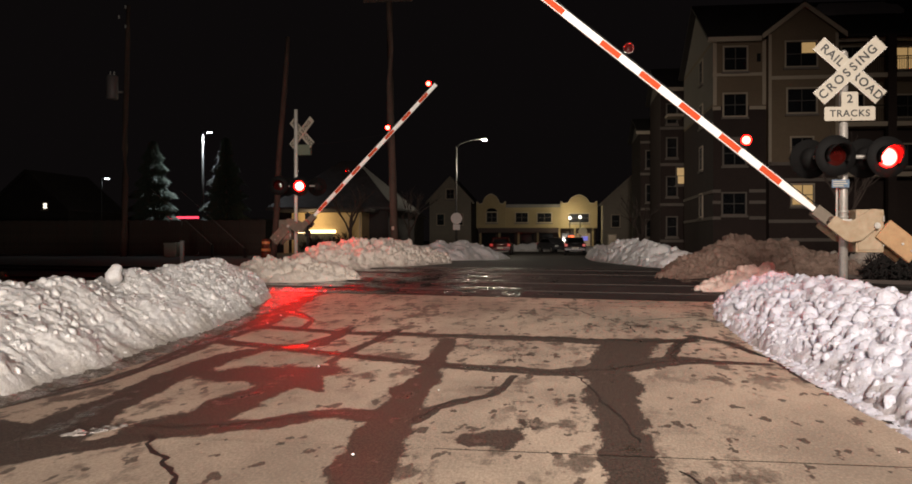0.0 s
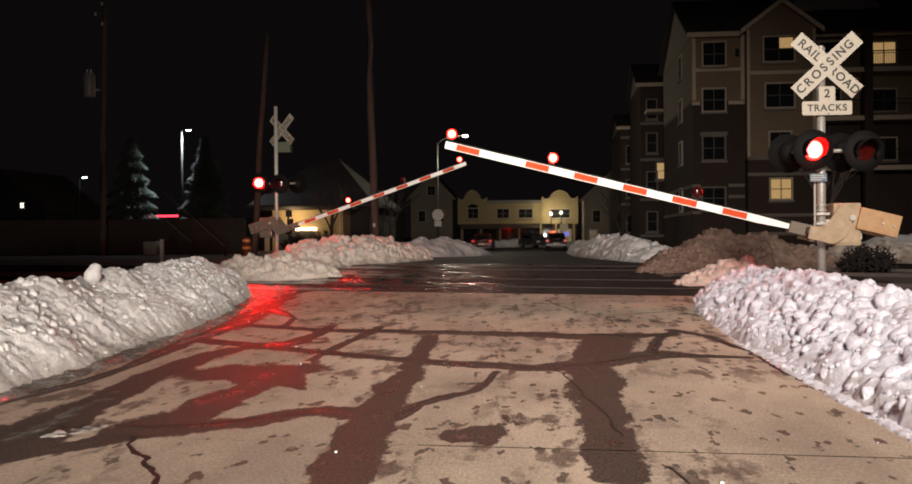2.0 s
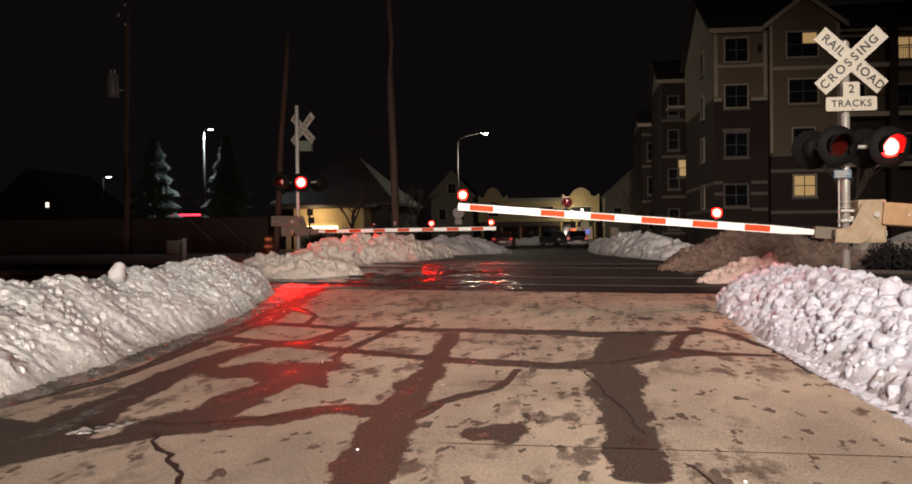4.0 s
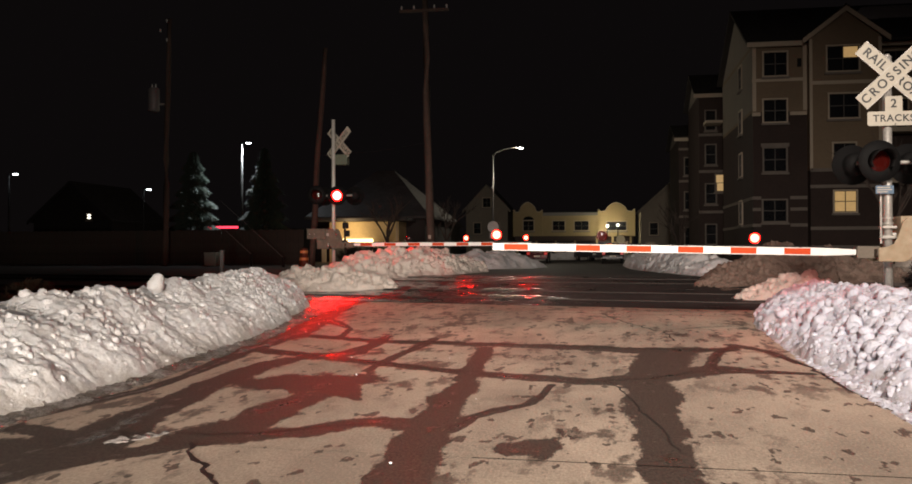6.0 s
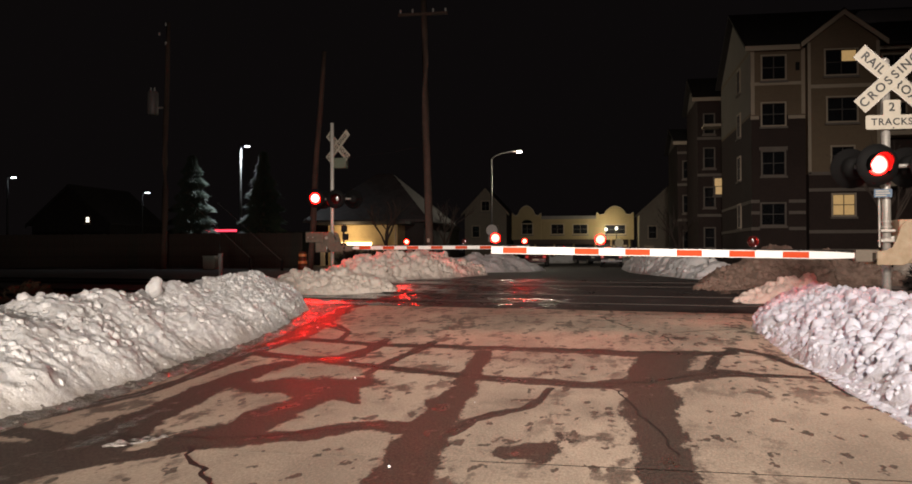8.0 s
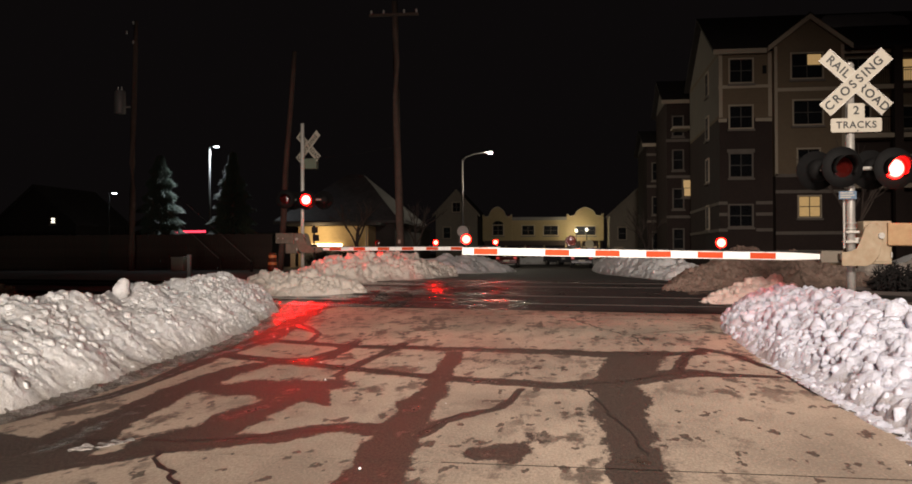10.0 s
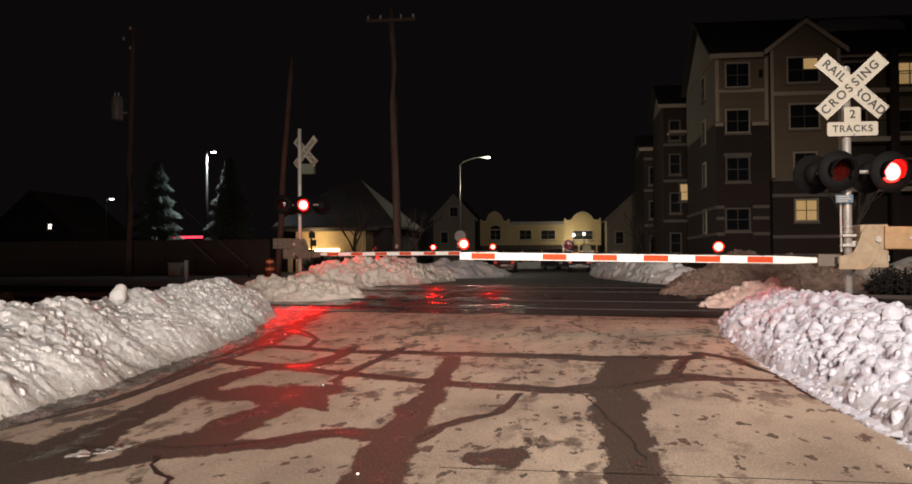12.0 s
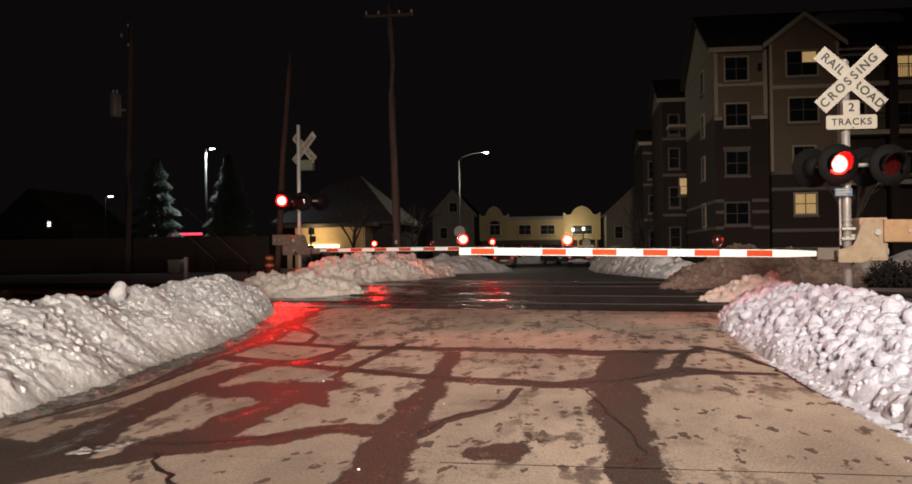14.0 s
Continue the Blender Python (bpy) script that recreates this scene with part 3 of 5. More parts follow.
snowbank("snowbank", [(-8.6, 21.6, 0.5, 0.5, 0.05), (-7.4, 21.0, 0.9, 1.0, 0.50), (-6.3, 20.9, 0.8, 0.9, 0.45), (-5.4, 20.9, 0.6, 0.6, 0.30), (-4.9, 20.9, 0.3, 0.3, 0.04)],
         SNOW_DIRTY, "low grey pile of ploughed snow by the tracks", 0.10, 0.3, 0.04, 3, 0.8, -0.05, 0.3, 450, (0.04, 0.13))
snowbank("snowbank", [(-7.8, 23.4, 0.5, 0.5, 0.1), (-6.9, 24.4, 1.2, 1.3, 0.65), (-6.2, 27, 1.5, 1.8, 0.80), (-5.7, 30, 1.4, 1.5, 0.75), (-5.2, 33, 1.0, 1.1, 0.50), (-4.9, 34.5, 0.5, 0.5, 0.08)],
         SNOW_DIRTY, "rough grey snowbank beyond the tracks, full of clods", 0.15, 0.34, 0.045, 4, 0.85, -0.12, 0.3, 1100, (0.04, 0.15))
snowbank("snowbank", [(-8.5, 42, 0.7, 0.8, 0.3), (-6.6, 44.5, 1.6, 2.0, 0.95), (-5.2, 47, 1.6, 1.8, 1.0), (-4.2, 50, 1.2, 1.0, 0.6), (-3.6, 52.5, 0.6, 0.5, 0.08)],
         SNOW, "pale rounded snow pile at the kerb", 0.10, 0.6, 0.12, 5, 0.9, -0.1, 0.2, 40, (0.06, 0.15))
snowbank("snowbank", [(-9, 97, 1, 1, 0.5), (-3, 98, 1.2, 1.2, 1.0), (1.5, 98, 1.2, 1.2, 0.9), (4, 97.5, 0.8, 0.8, 0.3)],
         SNOW, "distant snow heap across the side street", 0.10, 0.6, 0.2, 6, 0.9)
snowbank("snowbank", [(3.4, 24.5, 0.4, 0.5, 0.08), (3.5, 27, 1.0, 1.2, 0.40), (3.2, 33, 1.1, 1.4, 0.75), (2.7, 40, 1.1, 1.4, 0.95), (2.4, 47, 1.0, 1.2, 0.75), (2.3, 60, 0.9, 1.0, 0.7), (2.4, 66, 0.5, 0.5, 0.1)],
         SNOW, "pale ploughed snowbank along the far street", 0.14, 0.5, 0.08, 7, 0.9, -0.12, 0.35, 160, (0.05, 0.16), -1)
snowbank("snowbank", [(2.3, 20.5, 0.3, 0.4, 0.05), (3.2, 21.8, 1.0, 1.2, 0.55), (4.4, 23.0, 1.5, 1.6, 0.86), (5.6, 23.2, 1.4, 1.5, 0.72), (6.6, 22.8, 0.8, 1.0, 0.45), (7.3, 22.6, 0.4, 0.5, 0.06)],
         SNOW_BROWN, "brown heap of gritty snow and soil beside the tracks", 0.10, 0.26, 0.05, 8, 0.85, 0.0, 0.2, 700, (0.03, 0.10))
snowbank("snowbank", [(2.7, 17.9, 0.3, 0.3, 0.05), (3.3, 18.3, 0.5, 0.6, 0.36), (4.0, 18.4, 0.6, 0.6, 0.40), (4.9, 18.2, 0.3, 0.4, 0.06)],
         SNOW_DIRTY, "small dirty snow pile between gate and rails", 0.10, 0.3, 0.04, 9, 0.8, -0.1, 0.3, 60, (0.04, 0.1))

snowbank("slush", [(-4.6, 2.0, 0.3, 0.25, 0.03), (-4.55, 7.0, 0.3, 0.28, 0.03), (-4.85, 11.0, 0.3, 0.32, 0.03), (-5.35, 15.0, 0.35, 0.40, 0.028), (-5.8, 18.0, 0.5, 0.45, 0.02)],
         SLUSH, "thin dirty slush along the foot of the bank", 0.012, 0.16, 0.03, 41, 0.6, 0.25, 0.4, 350, (0.008, 0.03), group="slush")
snowbank("slush", [(2.45, 2.0, 0.2, 0.3, 0.035), (2.42, 7.0, 0.2, 0.3, 0.035), (2.35, 10.5, 0.2, 0.3, 0.035), (2.5, 13.5, 0.2, 0.3, 0.05), (2.8, 15.5, 0.2, 0.3, 0.04)],
         SNOW_CLOD, "thin pinkish slush along the foot of the bank", 0.022, 0.12, 0.03, 42, 0.6, 0.1, 0.4, 500, (0.01, 0.035), -1, group="slush")


snowbank("slush", [(-3.30, 5.42, 0.04, 0.04, 0.012), (-3.22, 5.52, 0.07, 0.08, 0.022), (-3.12, 5.68, 0.09, 0.08, 0.022), (-3.05, 5.82, 0.04, 0.04, 0.012)],
         SLUSH, "thin pale patch of ice left on the road", 0.01, 0.08, 0.015, 43, 0.5, 0.05, 0.3, group="slush")


def crumbs():
    """Lumps of snow that lie about on the road."""
    rng = random.Random(77)
    bm = bmesh.new()
    for _ in range(12):
        x = rng.uniform(-4.4, 2.4)
        y = rng.uniform(4.2, 16.5)
        if rng.random() < 0.7:
            x = rng.choice((rng.gauss(2.05, 0.14), rng.gauss(-4.5, 0.2)))
        r = rng.uniform(0.005, 0.012)
        for v in bmesh.ops.create_icosphere(bm, subdivisions=1, radius=r)["verts"]:
            v.co = Vector((x, y, rise(x, y) + r * 0.4)) + v.co * rng.uniform(0.7, 1.3)
    tagged(new("snow_crumbs", mesh_of("snow_crumbs", bm, SNOW, True)), "scattered crumbs of snow on the road", "snow", kind="stuff")


crumbs()


# ---------------------------------------------------------------- crossing signals
LENSES = {"a": [], "b": []}      # two alternating circuits


def lens_mesh(r, rim=LENS_LIT, core=LENS_HOT):
    """A round lens that glows on its front side only; its back is dull glass."""
    bm = bmesh.new()
    lathe(bm, [(0.0005, -0.035), (r * 0.5, -0.031), (r * 0.84, -0.020)], n=28, index=2)
    lathe(bm, [(r * 0.84, -0.020), (r * 0.94, -0.012), (r, 0.0)], n=28, index=0)
    lathe(bm, [(r, 0.0), (r * 0.85, 0.014), (r * 0.5, 0.024), (0.0005, 0.028)], n=28, index=1)
    bmesh.ops.recalc_face_normals(bm, faces=bm.faces)
    return mesh_of("lens", bm, [rim, LENS_DARK, core], True)


LENS_BIG, LENS_REAR, LENS_SMALL, LENS_BRIGHT = lens_mesh(0.152), lens_mesh(0.152, LENS_BACK, LENS_BACK), lens_mesh(0.074, GATE_LIT, GATE_HOT), lens_mesh(0.152, LENS_FAR, LENS_FAR_HOT)


def flasher(parent, x, y, z, turn, circuit, shape=LENS_BIG):
    """One flashing light: round black background, hooded housing and a turning lens."""
    base = part("flasher", lathe(bmesh.new(), [(0.149, -0.012), (0.305, -0.012), (0.305, 0.008), (0.175, 0.012), (0.175, 0.10), (0.15, 0.20), (0.06, 0.23), (0.0005, 0.23)], n=36), HOUSING, parent, "round black flashing light with a hood", True)
    base.matrix_local = pose(x, y, z, 0, 0, turn)
    bm = bmesh.new()
    n, rings = 30, []
    for r, side in ((0.168, 0), (0.158, 1)):
        for front in (0, 1):
            ring = []
            for k in range(n + 1):
                th = math.radians(-35) + (math.tau - math.radians(110)) * k / n
                length = 0.30 * (0.55 + 0.45 * math.sin(max(0.0, min(math.pi, th))) if 0 < th < math.pi else 0.5)
                ring.append(bm.verts.new((r * math.cos(th), -length if front else 0.0, r * math.sin(th))))
            rings.append(ring)
    for a, c in ((0, 1), (1, 3), (3, 2), (2, 0)):
        for k in range(n):
            bm.faces.new((rings[a][k], rings[a][k + 1], rings[c][k + 1], rings[c][k]))
    bmesh.ops.recalc_face_normals(bm, faces=bm.faces)
    part("hood", bm, HOUSING, base, smooth=True)
    lens = new("lens", shape)
    lens.parent = base
    lens["label"] = "round red signal lens"
    LENSES[circuit].append((lens, (0, -0.012, 0)))
    return base


def crossbuck(parent, x, y, z, turn, two_tracks=True):
    """Two crossed white blades, lettered, and the plate that counts the tracks."""
    cross = new("crossbuck")
    cross.parent = parent
    cross.matrix_local = pose(x, y, z, 0, 0, turn)
    for i, ang in ((0, 43), (1, -43)):
        bm = bmesh.new()
        box(bm, -0.61, 0.61, -0.004, 0.004, -0.114, 0.114, 0.003)
        blade = part("blade", bm, WHITE, cross, "white crossing blade with black letters")
        blade.matrix_local = pose(0, 0.010 if i == 0 else -0.002, 0, 0, ang, 0)
        if i == 0:
            writing("letters", "RAIL", 0.178, pose(-0.34, -0.008, 0), blade, INK)
            writing("letters", "ROAD", 0.178, pose(0.345, -0.008, 0), blade, INK)
        else:
            for ch, at in zip("CROSSING", (-0.515, -0.365, -0.205, -0.058, 0.072, 0.168, 0.278, 0.432)):
                writing("letters", ch, 0.178, pose(at, -0.008, 0), blade, INK)
        for e in (-1, 1):
            part("edge_strip", box(bmesh.new(), -0.61, 0.61, -0.012, 0.012, e * 0.117 - 0.004, e * 0.117 + 0.004), STEEL, blade)
    if two_tracks:
        plate = part("track_plate", prism(bmesh.new(), [(-0.343, -0.75), (0.343, -0.75), (0.363, -0.73), (0.363, -0.56), (0.343, -0.54), (0.12, -0.54), (0.12, -0.34), (0.10, -0.32), (-0.10, -0.32), (-0.12, -0.34), (-0.12, -0.54), (-0.343, -0.54), (-0.363, -0.56), (-0.363, -0.73)], -0.004, 0.004), WHITE, cross, "white plate counting the tracks")
        writing("letters", "2", 0.175, pose(0, -0.007, -0.43), plate, INK)
        writing("letters", "TRACKS", 0.142, pose(0, -0.007, -0.645), plate, INK)
        part("bolt", lathe(bmesh.new(), [(0.0005, -0.012), (0.012, -0.010), (0.012, 0)], n=8, centre=(0.02, 0, -0.73)), INK, plate)
    return cross


def gate_arm(length, drop, stripes, lights, side, cast=CAST, rust=RUST):
    """The turning arm of a gate, built level from its axle at the origin towards -x: cranked bracket, counterweights, striped beam and three lights.
    side mirrors it in x."""
    arm = new("gate_arm")
    s = side
    crank = [(0.0, 0.22), (0.02, 0.0), (-0.02, -0.22), (-0.12, -0.34), (-0.2, -0.37), (-0.54, -0.37), (-0.54, -0.17), (-0.40, -0.165), (-0.32, -0.12), (-0.275, -0.03), (-0.25, 0.10), (-0.22, 0.21), (-0.15, 0.27), (-0.05, 0.27)]
    for y0, y1 in ((-0.30, -0.26), (0.26, 0.30)):
        part("bracket", prism(bmesh.new(), [(s * x, z) for x, z in crank], y0, y1, 0.012), cast, arm, "cream cast cranked bracket with rust streaks")
    for y0, y1 in ((-0.29, -0.20), (0.20, 0.29)):
        part("counterweight", box(bmesh.new(), min(0.10 * s, 0.70 * s), max(0.10 * s, 0.70 * s), y0, y1, -0.06, 0.27, 0.015), rust, arm, "rust-stained counterweight plate")
    bm = bmesh.new()
    tube(bm, (0, -0.33, 0.08), (0, 0.33, 0.08), 0.045, n=14)
    part("axle", bm, STEEL, arm)
    for x in (0.45, 0.61):
        part("tie_bolt", tube(bmesh.new(), (s * x, -0.31, 0.10), (s * x, 0.31, 0.10), 0.018, n=8), STEEL, arm)
    bm = bmesh.new()
    box(bm, min(-0.46 * s, -0.78 * s), max(-0.46 * s, -0.78 * s), -0.10, 0.10, -drop - 0.09, -drop + 0.09, 0.01)
    box(bm, min(-0.40 * s, -0.55 * s), max(-0.40 * s, -0.55 * s), -0.27, 0.27, -drop - 0.05, -drop + 0.05, 0.01)
    part("adapter", bm, mat("dull_dark_steel", (0.16, 0.13, 0.10), 0.6, 0.3, grain=20), arm, "dull dark steel breakaway adapter")
    # beam: white, with red sheeting pieces on both faces
    bm = bmesh.new()
    x0, x1, h0, h1 = 0.66, length, 0.056, 0.058
    outline = [(-s * x0, -drop - h0 * 0.6), (-s * (x0 + 0.55), -drop - h1), (-s * x1, -drop - h1), (-s * x1, -drop + h1), (-s * (x0 + 0.55), -drop + h1), (-s * x0, -drop + h0 * 0.6)]
    prism(bm, outline, -0.030, 0.030, 0.006)
    beam = part("beam", bm, BEAM, arm, "white gate beam")
    for k, x in enumerate(stripes):
        bm = bmesh.new()
        xa, xb = -s * x, -s * (x + 0.375)
        for y0, y1 in ((-0.034, -0.0305), (0.0305, 0.034)):
            box(bm, min(xa, xb), max(xa, xb), y0, y1, -drop - h1 + 0.012, -drop + h1 - 0.012)
        part("red_stripe", bm, RED, beam, "red reflective stripe")
    bm = bmesh.new()
    bent_tube(bm, [(-s * x, -0.036, -drop + h1 + 0.012 + 0.006 * math.sin(x * 9)) for x in np.arange(0.6, length - 0.05, 0.15)], 0.008, 0.008, 6)
    for x in np.arange(0.95, length, 0.62):
        box(bm, -s * x - 0.012, -s * x + 0.012, -0.042, -0.02, -drop + h1 - 0.004, -drop + h1 + 0.022)
    part("light_cable", bm, BLACK, beam, "black cable clipped along the beam")
    for x, circuit in lights:
        lz = -drop + h1
        base = part("gate_light", lathe(bmesh.new(), [(0.0005, 0), (0.05, 0), (0.05, 0.03), (0.025, 0.045), (0.025, 0.06)], "z", 14, (0, 0, 0)), BLACK, arm, "small red lamp standing on the gate beam", True)
        base.matrix_local = pose(-s * x, 0, lz)
        part("lamp_body", lathe(bmesh.new(), [(0.085, -0.03), (0.085, 0.03), (0.076, 0.03), (0.076, -0.03), (0.085, -0.03)], n=20, centre=(0, 0, 0.13)), LENS_DARK, base, smooth=True)
        lens = new("lens", LENS_SMALL)
        lens.parent = base
        lens.location = (0, 0, 0.13)
        if circuit:
            LENSES[circuit].append((lens, (0, 0, 0.13)))
    return arm


def gearbox(parent, x, z, side, cast=CAST):
    bm = bmesh.new()
    box(bm, x - 0.20, x + 0.20, -0.22, 0.22, z - 0.36, z + 0.28, 0.025)
    body = part("gate_mechanism", bm, cast, parent, "cream steel gate mechanism box")
    bm = bmesh.new()
    box(bm, x - 0.17, x + 0.17, -0.235, -0.221, z - 0.32, z + 0.22, 0.006)
    part("cover", bm, cast, body)
    for hz in (z - 0.22, z + 0.14):
        part("hinge", tube(bmesh.new(), (x + 0.19, -0.23, hz - 0.04), (x + 0.19, -0.23, hz + 0.04), 0.014, n=8), STEEL, body)
    part("stay", box(bmesh.new(), min(x, -side * 0.02), max(x, -side * 0.02), -0.04, 0.04, z - 0.02, z + 0.04), STEEL, body)
    for hz in (z - 0.05, z + 0.10):
        part("clamp", box(bmesh.new(), -0.10, 0.10, -0.10, 0.10, hz, hz + 0.04, 0.01), STEEL, body)


# the near signal
NEAR = (4.18, 13.8, 0.05)
near = thing("crossing_signal", NEAR, "steel railroad signal mast with crossbuck, flashing lights and gate", "crossing signal", "crossing signals")
bm = bmesh.new()
tube(bm, (0, 0, 0.0), (0, 0, 4.05), 0.064, n=20)
tube(bm, (0, 0, 4.05), (0, 0, 4.10), 0.07, 0.03, 20)
part("mast", bm, STEEL, near, "galvanised steel mast", True)
part("base", box(bmesh.new(), -0.22, 0.22, -0.22, 0.22, -0.2, 0.10, 0.02), CAST, near)
crossbuck(near, 0.06, -0.10, 3.78, 0)
bm = bmesh.new()
tube(bm, (-0.42, 0.05, 2.50), (0.60, 0.05, 2.50), 0.03, n=12)
tube(bm, (0, 0, 2.40), (0, 0, 2.62), 0.085, n=16)
for x in (-0.22, 0.56):
    tube(bm, (x, 0.05, 2.50), (x, 0.05, 2.62), 0.02, n=8)
part("light_bracket", bm, STEEL, near)
flasher(near, -0.18, -0.22, 2.50, 8, "a")
flasher(near, 0.55, -0.22, 2.47, 8, "b")
flasher(near, -0.40, 0.34, 2.50, 188, "b")
flasher(near, 0.40, 0.34, 2.50, 188, "a")
bm = bmesh.new()
box(bm, -0.20, 0.05, -0.12, -0.112, 2.03, 2.15, 0.002)
plate = part("notice_plate", bm, mat("blue_plate", (0.10, 0.16, 0.24), 0.45, grain=20), near, "small blue notice plate with illegible lines")
for k, w in ((0, 0.18), (1, 0.20), (2, 0.15)):
    part("line", box(bmesh.new(), -0.18, -0.18 + w, -0.124, -0.121, 2.115 - 0.033 * k, 2.13 - 0.033 * k), WHITE, plate)
bm = bmesh.new()
tube(bm, (-0.10, -0.02, 1.30), (-0.10, -0.02, 2.04), 0.018, n=8)
for z in (1.40, 1.58, 1.66):
    lathe(bm, [(0.074, z), (0.08, z + 0.005), (0.08, z + 0.025), (0.074, z + 0.03)], "z", 18)
part("conduit", bm, STEEL, near)
gearbox(near, 0.31, 1.42, 1)
near_arm = gate_arm(6.2, 0.24, [1.42 + 0.775 * k for k in range(5)] + [5.64], [(2.22, "b"), (4.50, "a"), (6.14, "")], 1)
near_arm.parent = near
NEAR_AXLE = (0.33, 0.0, 1.40)

# the far signal, seen from behind
FAR = (-8.5, 27.2, 0.30)
far = thing("crossing_signal", FAR, "tall signal mast beyond the tracks, seen from behind, gate lowering", "crossing signal", "crossing signals")
part("mast", tube(bmesh.new(), (0, 0, -0.1), (0, 0, 5.17), 0.058, n=20), mat("bright_galvanised", (0.72, 0.68, 0.62), 0.4, 0.3, grain=30, large=3, dark=0.75), far, "galvanised steel mast", True)
part("base", box(bmesh.new(), -0.22, 0.22, -0.22, 0.22, -0.3, 0.10, 0.02), CAST, far)
crossbuck(far, 0.13, 0.20, 4.45, -26, False)
part("box_behind", box(bmesh.new(), 0.04, 0.44, 0.05, 0.30, 3.72, 4.05, 0.01), mat("dull_green_box", (0.10, 0.12, 0.08), 0.6), far, "dull green box under the crossbuck")
bm = bmesh.new()
tube(bm, (-0.50, 0.0, 2.72), (0.62, 0.0, 2.72), 0.032, n=12)
tube(bm, (0, 0, 2.60), (0, 0, 2.84), 0.095, n=16)
part("light_bracket", bm, STEEL, far)
flasher(far, -0.48, -0.26, 2.73, 10, "a", LENS_BRIGHT)
flasher(far, 0.20, -0.26, 2.70, 10, "b", LENS_BRIGHT)
flasher(far, 0.62, 0.30, 2.72, 190, "a", LENS_REAR)
flasher(far, -0.38, 0.30, 2.72, 190, "b", LENS_REAR)
gearbox(far, -0.30, 1.36, -1, CAST_SHADED)
bm = bmesh.new()
for k, (dx, dz) in enumerate(((0.25, 1.1), (0.30, 1.40), (0.26, 1.66))):
    box(bm, dx, dx + 0.17, 0.10, 0.26, dz, dz + 0.2, 0.02)
tube(bm, (0.32, 0.2, 0.2), (0.32, 0.2, 1.9), 0.03, n=8)
part("relay_fittings", bm, BLACK, far, "dark fittings beside the mast")
far_arm = gate_arm(6.45, 0.24, [1.00 + 0.78 * k for k in range(7)], [(2.55, "a"), (4.42, "b"), (6.30, "")], -1, CAST_SHADED, CAST_SHADED)
far_arm.parent = far
FAR_AXLE = (-0.10, 0.0, 1.38)


# ---------------------------------------------------------------- poles and lamps
BULB = mat("lamp_glow", (1, 0.95, 0.85), 0.3, glow=220.0, glow_colour=(1.0, 0.93, 0.80), bump=0)
BULB_COOL = mat("cool_lamp_glow", (0.9, 0.95, 1), 0.3, glow=14.0, glow_colour=(0.85, 0.93, 1.0), bump=0)
PORCELAIN = mat("porcelain", (0.5, 0.5, 0.48), 0.25, bump=0)


def utility_pole(x, y, lean, height, r, label, arm=False, can=False):
    z = land(x, y) - 0.3
    t = thing("utility_pole", (x, y, z), label, "utility pole", "utility poles")
    bm = bmesh.new()
    n = 9
    bent_tube(bm, [(lean * k / n + 0.03 * math.sin(k), 0.02 * math.cos(k * 2), height * k / n) for k in range(n + 1)], r, r * 0.66, 14)
    pole = part("pole", bm, WOOD, t, "weathered timber pole", True)
    if arm:
        part("crossarm", box(bmesh.new(), lean - 1.2, lean + 1.2, -0.20, -0.08, height - 0.75, height - 0.62, 0.01), WOOD, t)
        for dx in (-1.1, -0.5, 0.5, 1.1):
            part("insulator", lathe(bmesh.new(), [(0.0005, 0.20), (0.04, 0.18), (0.06, 0.10), (0.04, 0.08), (0.05, 0.02), (0.02, 0)], "z", 10, (lean + dx, -0.14, height - 0.62)), PORCELAIN, t)
    if can:
        bm = bmesh.new()
        lathe(bm, [(0.0005, 0), (0.26, 0.02), (0.29, 0.06), (0.29, 1.15), (0.24, 1.24), (0.0005, 1.28)], "z", 20, (-0.52, -0.15, 8.35))
        c = part("transformer", bm, TIN, t, "grey transformer can", True)
        for dx in (-0.62, -0.42):
            part("bushing", lathe(bmesh.new(), [(0.05, 0), (0.06, 0.05), (0.03, 0.12), (0.04, 0.18), (0.0005, 0.2)], "z", 8, (dx, -0.15, 9.6)), PORCELAIN, c)
        part("hanger", box(bmesh.new(), -0.30, 0.0, -0.12, 0.0, 8.7, 8.78), STEEL, c)
        for k, hz in enumerate((12.0, 12.5, 13.0)):
            part("insulator", lathe(bmesh.new(), [(0.02, 0), (0.06, 0.04), (0.04, 0.10), (0.06, 0.14), (0.0005, 0.2)], "z", 8, (0.18 * (-1) ** k, -0.1, hz)), PORCELAIN, t)
    return t


utility_pole(-22.45, 42.6, 0.25, 13.2, 0.17, "dark timber utility pole carrying a grey transformer can", can=True)
utility_pole(-13.2, 38.7, 0.72, 10.4, 0.15, "leaning weathered timber utility pole", )
p3 = utility_pole(-8.05, 41.3, -0.28, 13.6, 0.21, "stout timber utility pole, reddened by the signals", arm=True)
part("marker_plate", box(bmesh.new(), -0.09, 0.03, -0.225, -0.212, 1.95, 2.12), WHITE, p3, "small white marker plate")


DARK_METAL = mat("dark_bronze_pole", (0.016, 0.015, 0.014), 0.6, grain=20)


